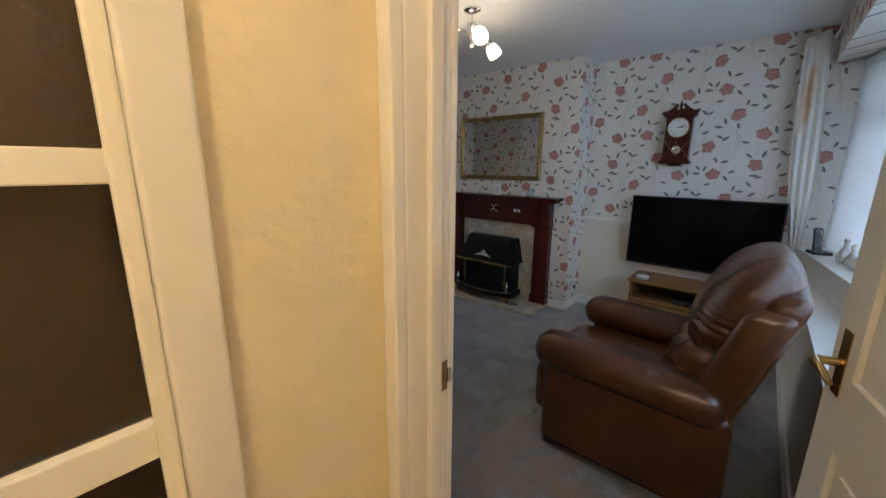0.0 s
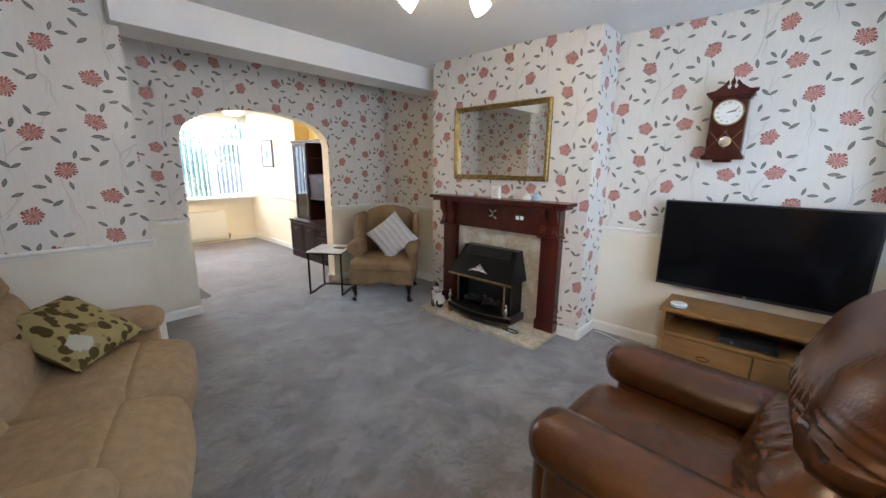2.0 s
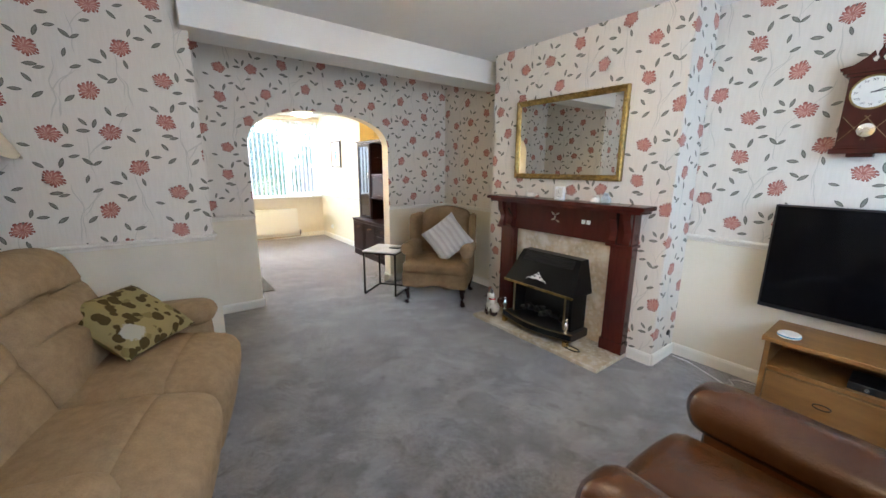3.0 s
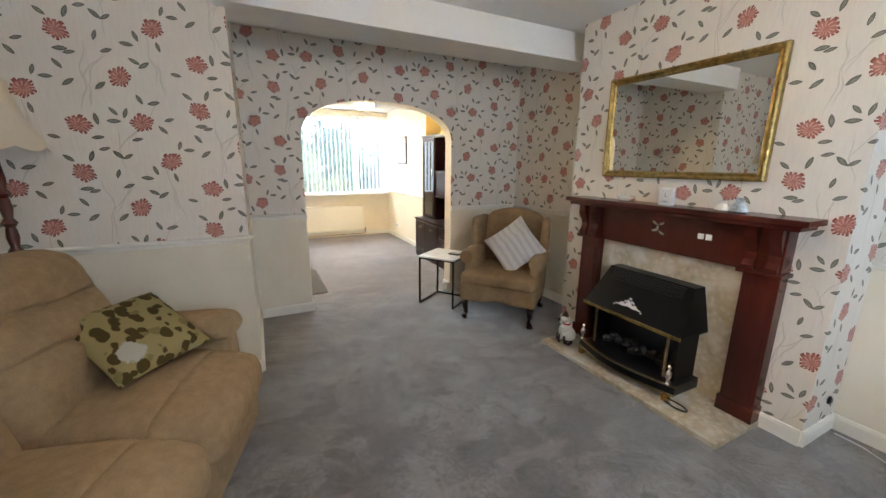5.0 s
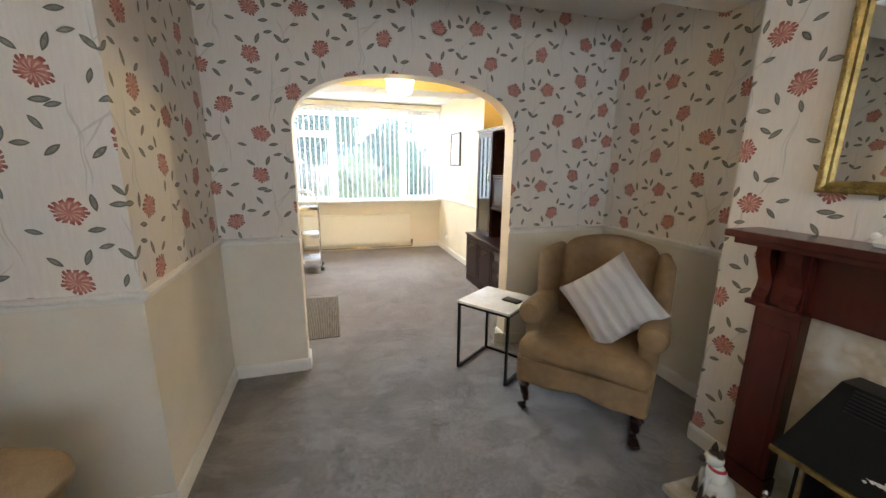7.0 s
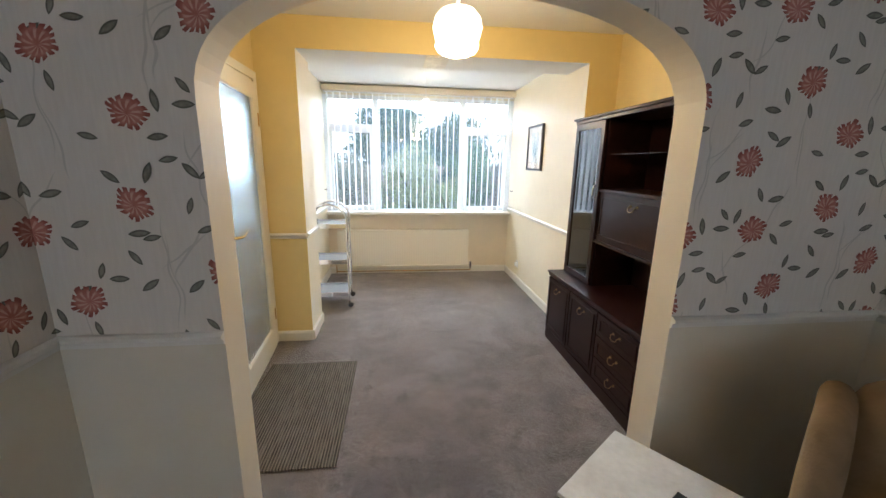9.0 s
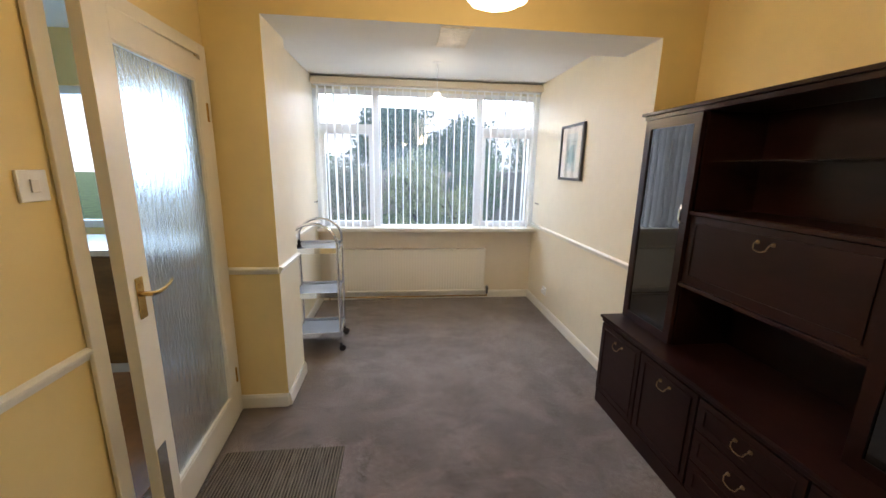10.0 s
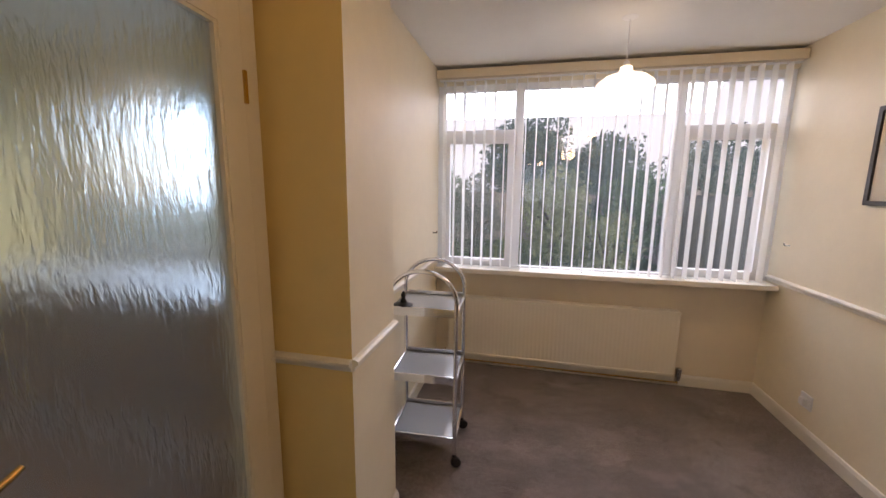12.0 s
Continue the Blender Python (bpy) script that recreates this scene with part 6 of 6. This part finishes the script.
open_blind("open white vertical blinds before the dining room window", 1.93, 4.26, 87, 0.077)
for y in (1.905, 4.285):
    hk = thing("blind_hook", "tiny dark hook beside the dining window", "hook", T(-8.25, y, 1.12))
    part("hook", tube([(0, 0, 0), (0, 0.03 if y < 3 else -0.03, 0.0), (0, 0.035 if y < 3 else -0.035, 0.015)], 0.004, 6), M_blackmetal, hk)

# radiator
rd = thing("radiator", "long cream panel radiator under the dining window", "radiator", T(XW + 0.012, 2.02, 0))
bm = bmesh.new()
n = 56
o = []
for i in range(n * 4 + 1):
    y = 1.72 * i / (n * 4)
    o.append((0.070 + (0.0006 if i % 4 in (1, 2) else 0.0), y))
o += [(0.058, 1.72), (0.058, 0)]
bm = extrude(o, "z", 0.12, 0.575)
part("front_panel", bm, M_radiator, rd, "ribbed cream steel panel")
part("top_grille", boxes((0.0, 0.078, 0.0, 1.72, 0.575, 0.595), bevel=0.003), M_radiator, rd)
part("bottom_rail", boxes((0.056, 0.078, 0.0, 1.72, 0.10, 0.12), bevel=0.003), M_radiator, rd)
part("end_cap", boxes((0.0, 0.058, -0.004, 0.004, 0.11, 0.58)), M_radiator, rd)
part("end_cap", boxes((0.0, 0.058, 1.716, 1.724, 0.11, 0.58)), M_radiator, rd)
part("valve", revolve([(0.012, 0.06), (0.018, 0.10), (0.020, 0.15), (0.012, 0.16)], 14, 0.04, 1.76), M_chrome, rd, "", True)
part("pipe", tube([(0.03, 1.76, 0.08), (0.03, 1.76, 0.03), (-0.005, 1.76, 0.03)], 0.007, 8), M_brass, rd)
part("pipe", tube([(0.03, -0.03, 0.12), (0.03, -0.03, 0.0)], 0.007, 8), M_brass, rd)
part("pipe", tube([(0.02, -0.03, 0.03), (0.02, 1.76, 0.03)], 0.007, 8), M_brass, rd)

# framed picture
pc = thing("framed_picture", "small blue watercolour in a dark grey frame on the ivory wall", "picture", T(-7.525, 4.29, 1.637))
PW, PH = 0.22, 0.237
bm = bmesh.new()
panel_frame(bm, -PW, PW, 0.0, -PH, PH, 0.022, 0.024)
M_frame = mat("dark_grey_frame", (0.05, 0.05, 0.055), 0.4)
part("frame", bm, M_frame, pc)
part("mount", boxes((-PW + 0.02, PW - 0.02, -0.012, -0.004, -PH + 0.02, PH - 0.02)), mat("cream_mount", (0.66, 0.64, 0.58), 0.7), pc, "cream card mount")
g = Graph("blue_wash", 0.6)
p = g.obj()
s = g.split(p)
blot = g.math("ADD", g.math("ADD", g.math("MULTIPLY", g.math("MULTIPLY", s[0], s[0]), 90), g.math("MULTIPLY", g.math("MULTIPLY", g.math("ADD", s[2], 0.02), g.math("ADD", s[2], 0.02)), 45)), g.noise(p, 30, 4))
c = g.mix(g.ramp(blot, 1.05, 0.55), (0.55, 0.60, 0.60, 1), (0.06, 0.22, 0.30, 1))
g.put(g.b.inputs["Base Color"], g.mix(g.ramp(g.noise(p, 60, 3), 0.5, 0.7), c, (0.12, 0.32, 0.36, 1)))
part("watercolour", boxes((-0.10, 0.10, -0.0135, -0.012, -0.16, 0.16)), g.m, pc, "blue green painted figures")
pg = part("glazing", boxes((-PW + 0.02, PW - 0.02, -0.018, -0.016, -PH + 0.02, PH - 0.02)), M_glass, pc)
pg.visible_shadow = False

# socket
so = thing("wall_socket", "white plastic double socket low on the ivory bay wall", "socket", T(-7.9, 4.29, 0.24))
part("plate", boxes((-0.045, 0.045, -0.010, 0, -0.043, 0.043), bevel=0.003), M_upvc, so)
part("plug", boxes((-0.02, 0.02, -0.035, -0.010, -0.025, 0.02), bevel=0.004), M_upvc, so)

# trolley
tl = thing("chrome_trolley", "three-tier chrome trolley with arched ends and grey glass shelves", "trolley", T(-7.335, 2.12, 0, 3))
TX, TY = 0.165, 0.175
M_shelf = mat("grey_shelf_glass", (0.27, 0.29, 0.32), 0.12, spec=0.8)
for sx in (-TX, TX):
    pts = [(sx, -TY, 0.07), (sx, -TY, 0.86)] + [(sx, -TY * math.cos(math.pi * i / 16), 0.90 + 0.155 * math.sin(math.pi * i / 16)) for i in range(17)] + [(sx, TY, 0.86), (sx, TY, 0.07)]
    part("hoop", tube(pts, 0.011, 10), M_chrome, tl, "arched chrome tube end", True)
    for sy in (-TY, TY):
        ca = part("castor", revolve([(0.006, 0.055), (0.012, 0.06), (0.012, 0.075)], 10, sx, sy), M_black, tl)
        part("wheel", revolve([(0.024, -0.011), (0.028, -0.006), (0.028, 0.006), (0.024, 0.011)], 18), M_black, ca, "", True, T(sx, sy + 0.01, 0.028) @ pose(0, 0, 0, 0, 90, 20))
for z in (0.135, 0.475, 0.835):
    sh = part("shelf", boxes((-TX + 0.008, TX - 0.008, -TY + 0.008, TY - 0.008, z, z + 0.008)), M_shelf, tl, "grey glass shelf")
    for sy in (-TY, TY):
        part("shelf_rail", tube([(-TX, sy, z + 0.004), (TX, sy, z + 0.004)], 0.008, 8), M_chrome, sh, "", True)
    for sx in (-TX, TX):
        part("shelf_end", boxes((sx - 0.004, sx + 0.004, -TY, TY, z - 0.012, z + 0.03)), M_chrome, sh)
tp_ = thing("desk_ornament", "small dark bell-shaped ornament on the top trolley shelf", "ornament", T(-7.26, 2.0, 0.8435))
part("base", revolve([(0.05, 0), (0.052, 0.006), (0.02, 0.018), (0.010, 0.04), (0.014, 0.055), (0.006, 0.075)], 20), M_blackmetal, tp_, "", True)

# lamps
gl = thing("ceiling_globe", "lit white glass globe light with a petalled foot on the ceiling", "ceiling light", T(-5.67, 3.13, CEIL))
part("gallery", revolve([(0.0, 0.0), (0.07, 0.0), (0.075, -0.03), (0.06, -0.045)], 28), M_upvc, gl, "", True)
part("stem", revolve([(0.01, -0.20), (0.01, -0.03)], 10), M_upvc, gl)
M_globe = glow("lit_opal_glass", (1.0, 0.84, 0.60), 2.1)
bm = bmesh.new()
n = 48
pr = [(0.05, -0.19), (0.09, -0.205), (0.122, -0.24), (0.132, -0.285), (0.122, -0.325), (0.105, -0.355), (0.112, -0.375), (0.095, -0.405), (0.06, -0.42), (0.0, -0.425)]
rows = []
for r, z in pr:
    row = []
    for i in range(n):
        a = 2 * math.pi * i / n
        k = 1 + (0.09 * abs(math.sin(a * 4.5)) if z < -0.35 else 0.012 * math.sin(a * 9))
        row.append(bm.verts.new((max(r, 0.001) * k * math.cos(a), max(r, 0.001) * k * math.sin(a), z)))
    rows.append(row)
for a, b in zip(rows, rows[1:]):
    for i in range(n):
        bm.faces.new((a[i], a[(i + 1) % n], b[(i + 1) % n], b[i]))
part("globe", bm, M_globe, gl, "glowing opal glass globe", True)
pd = thing("pendant_light", "white pendant with a small lit opal dome shade", "pendant light", T(-7.74, 3.11, 2.385))
part("rose", revolve([(0.0, 0), (0.045, 0), (0.042, -0.018), (0.012, -0.028)], 24), M_upvc, pd, "", True)
part("flex", revolve([(0.003, -0.24), (0.003, -0.02)], 8), M_upvc, pd)
part("holder", revolve([(0.012, -0.235), (0.018, -0.25), (0.020, -0.29), (0.03, -0.30)], 14), M_upvc, pd, "", True)
part("shade", revolve([(0.030, -0.265), (0.034, -0.29), (0.055, -0.302), (0.11, -0.32), (0.145, -0.35), (0.148, -0.372), (0.12, -0.39)], 32), M_globe, pd, "lit opal glass dome", True)

# embossed vent strip on the lintel soffit
solid("trim", boxes((-6.84, -6.50, 3.02, 3.20, 2.227, 2.2335)), mat("embossed_paper", (0.74, 0.70, 0.62), 0.5, vary=0.2, scale=20, bump=1.0, bscale=70), "strip of white embossed paper under the lintel", "ceiling paper")

# ---- garden ----
OFF[:] = 0.0, 0.0
M_grass = mat("grass", (0.07, 0.12, 0.03), 0.9, vary=0.5, scale=4, bump=0.8, bscale=40)
solid("ground", boxes((-90, 60, -60, 70, -0.45, -0.35)), M_grass, "rough green lawn and open ground", "ground")
M_fence = mat("weathered_fence", (0.40, 0.37, 0.33), 0.85, vary=0.4, scale=5, bump=0.6, bscale=30, stretch=(1, 1, 0.1))
rg = random.Random(11)


def fence(x0, y0, x1, y1, label, h=1.75):
    L = math.hypot(x1 - x0, y1 - y0)
    f = thing("garden_fence", label, "fence", T(x0, y0, -0.35, math.degrees(math.atan2(y1 - y0, x1 - x0))))
    n = int(L / 0.145)
    bm = boxes((0, 0.135, -0.012, 0.012, 0, h), bevel=0.004)
    first = part("board", bm, M_fence, f)
    for k in range(1, n):
        ob = new("board", first.data)
        ob.parent = f
        ob.matrix_basis = T(0.145 * k, rg.uniform(-0.004, 0.004), rg.uniform(-0.02, 0.02))
    for z in (0.35, 1.45):
        part("rail", boxes((0, L, 0.013, 0.05, z, z + 0.07)), M_fence, f)
    for k in range(int(L / 1.8) + 1):
        part("post", boxes((1.8 * k, 1.8 * k + 0.09, 0.013, 0.10, 0, h + 0.08), bevel=0.006), M_fence, f)


fence(-19.0, 5.8, -9.5, 5.6, "weathered brown close-board fence along the garden")
fence(-19.0, 5.8, -19.0, -6.0, "weathered brown fence at the end of the garden", 1.7)
fence(-19.0, -2.5, -9.5, -1.2, "weathered brown side fence with boards", 1.6)


def leafball(bm, r, k, leaf, flat=0.8):
    for i in range(k):
        u, v = rg.uniform(-1, 1), rg.uniform(0, 2 * math.pi)
        w = math.sqrt(1 - u * u)
        rad = r * rg.uniform(0.55, 1.05)
        c = Vector((rad * w * math.cos(v), rad * w * math.sin(v), rad * u * flat))
        c *= 1 + 0.35 * noise.noise(c * 1.7)
        q = Euler((rg.uniform(0, 6.3), rg.uniform(0, 6.3), rg.uniform(0, 6.3))).to_matrix()
        a = [bm.verts.new(c + q @ Vector(p) * leaf * rg.uniform(0.7, 1.3)) for p in ((-0.5, 0, 0), (0, -0.3, 0.08), (0.6, 0, 0), (0, 0.3, 0.08))]
        bm.faces.new(a)


LEAVES = [mat("leaf_green_" + n, c, 0.6, vary=0.4, scale=6) for n, c in (("dark", (0.08, 0.15, 0.11)), ("mid", (0.15, 0.26, 0.14)), ("pale", (0.32, 0.38, 0.19)), ("grey", (0.22, 0.26, 0.20)))]
M_bark = mat("bark", (0.10, 0.08, 0.06), 0.9, vary=0.4, scale=12, bump=0.8, bscale=30)


def tree(kind, label, x, y, h, r, mi, clumps=9, leaves=420, leaf=0.12):
    t = thing(kind, label, kind, T(x, y, -0.35))
    tk = part("trunk", tube([(0, 0, 0), (0.04, 0.02, h * 0.35), (-0.03, 0.05, h * 0.7)], [0.05 * h / 2 + 0.02, 0.035 * h / 2 + 0.015, 0.012 * h / 2 + 0.01], 10), M_bark, t, "", True)
    for k in range(5):
        a = k * 1.3 + 0.4
        part("limb", tube([(0, 0, h * (0.25 + 0.07 * k)), (r * 0.35 * math.cos(a), r * 0.35 * math.sin(a), h * (0.42 + 0.08 * k)), (r * 0.6 * math.cos(a), r * 0.6 * math.sin(a), h * (0.52 + 0.08 * k))], [0.03, 0.02, 0.008], 6), M_bark, tk, "", True)
    bm = bmesh.new()
    for k in range(clumps):
        tmp = bmesh.new()
        leafball(tmp, r * rg.uniform(0.38, 0.6), leaves, leaf)
        a = 2.4 * k
        z = h * (0.35 + 0.6 * k / clumps)
        rad = r * 0.55 * (1 - 0.6 * k / clumps)
        bmesh.ops.translate(tmp, vec=(rad * math.cos(a), rad * math.sin(a), z), verts=tmp.verts[:])
        me = bpy.data.meshes.new("tmp")
        tmp.to_mesh(me)
        tmp.free()
        bm.from_mesh(me)
        bpy.data.meshes.remove(me)
    me = bpy.data.meshes.new("crown")
    bm.to_mesh(me)
    bm.free()
    me.materials.append(LEAVES[mi])
    cr_ = new("crown", me)
    cr_.parent = t


tree("conifer_tree", "dark green bushy evergreen tree behind the garden fence", -21.5, 2.4, 4.5, 2.2, 0, 12, 900, 0.16)
tree("conifer_tree", "dark green evergreen tree at the end of the garden", -23.0, 5.6, 3.9, 2.2, 0, 10, 800, 0.16)
tree("garden_tree", "bare-topped leafy tree beyond the garden fence", -22.0, -2.8, 3.6, 2.0, 3, 9, 420, 0.12)
tree("conifer_tree", "dark green evergreen tree beside the brown fence", -21.5, 9.5, 3.6, 2.2, 0, 9, 700, 0.16)
tree("garden_tree", "thin twiggy tree beside the brown fence", -17.0, 7.2, 3.0, 1.5, 3, 8, 260, 0.09)
tree("conifer_tree", "dark evergreen tree beyond the side fence", -22.0, -6.5, 3.4, 2.2, 1, 9, 600, 0.15)
tree("shrub", "large variegated shrub on the lawn", -13.0, 3.0, 2.1, 1.0, 2, 9, 520, 0.07)
tree("shrub", "dense green garden shrub by the fence", -13.6, 4.6, 2.2, 0.9, 1, 9, 460, 0.07)
tree("shrub", "rounded grey green shrub at the lawn edge", -14.5, 1.2, 2.0, 1.0, 3, 9, 460, 0.07)
tree("shrub", "low yellow green shrub near the house", -11.8, 3.8, 1.5, 0.6, 2, 7, 320, 0.05)
tree("shrub", "dark green laurel shrub by the end fence", -16.8, -0.2, 2.4, 1.2, 1, 9, 460, 0.09)
tree("shrub", "dense green shrub beside the side fence", -16.5, 5.0, 2.6, 1.1, 0, 9, 460, 0.09)
ct = thing("covered_barrel", "pale blue grey covered garden table on the lawn", "garden furniture", T(-12.6, 0.2, -0.35))
part("cover", soft(-0.5, 0.5, -0.45, 0.45, 0, 0.85, 0.08, 4, 0.02), mat("blue_grey_cover", (0.35, 0.45, 0.52), 0.6, vary=0.2, scale=5), ct, "pale blue fabric cover", True)
pt = thing("terracotta_pot", "small terracotta pot on the lawn by the shrubs", "plant pot", T(-11.4, 2.3, -0.35))
part("pot", revolve([(0.10, 0), (0.14, 0.22), (0.155, 0.22), (0.155, 0.26), (0.13, 0.26)], 20), mat("terracotta", (0.35, 0.13, 0.07), 0.8), pt, "", True)
M_sky = bpy.data.materials.new("overcast_sky")
M_sky.use_nodes = True
em = M_sky.node_tree.nodes.new("ShaderNodeEmission")
em.inputs[0].default_value, em.inputs[1].default_value = (0.86, 0.93, 1.0, 1), 1.15
M_sky.node_tree.links.new(em.outputs[0], M_sky.node_tree.nodes["Material Output"].inputs["Surface"])
solid("backdrop", boxes((-75.0, -74.8, -60, 65, -0.4, 45)), M_sky, "bright white overcast sky beyond the garden", "sky")

solid("backdrop_front", boxes((40.0, 40.2, -60, 65, -0.4, 40)), M_sky, "bright white overcast sky before the house", "sky")
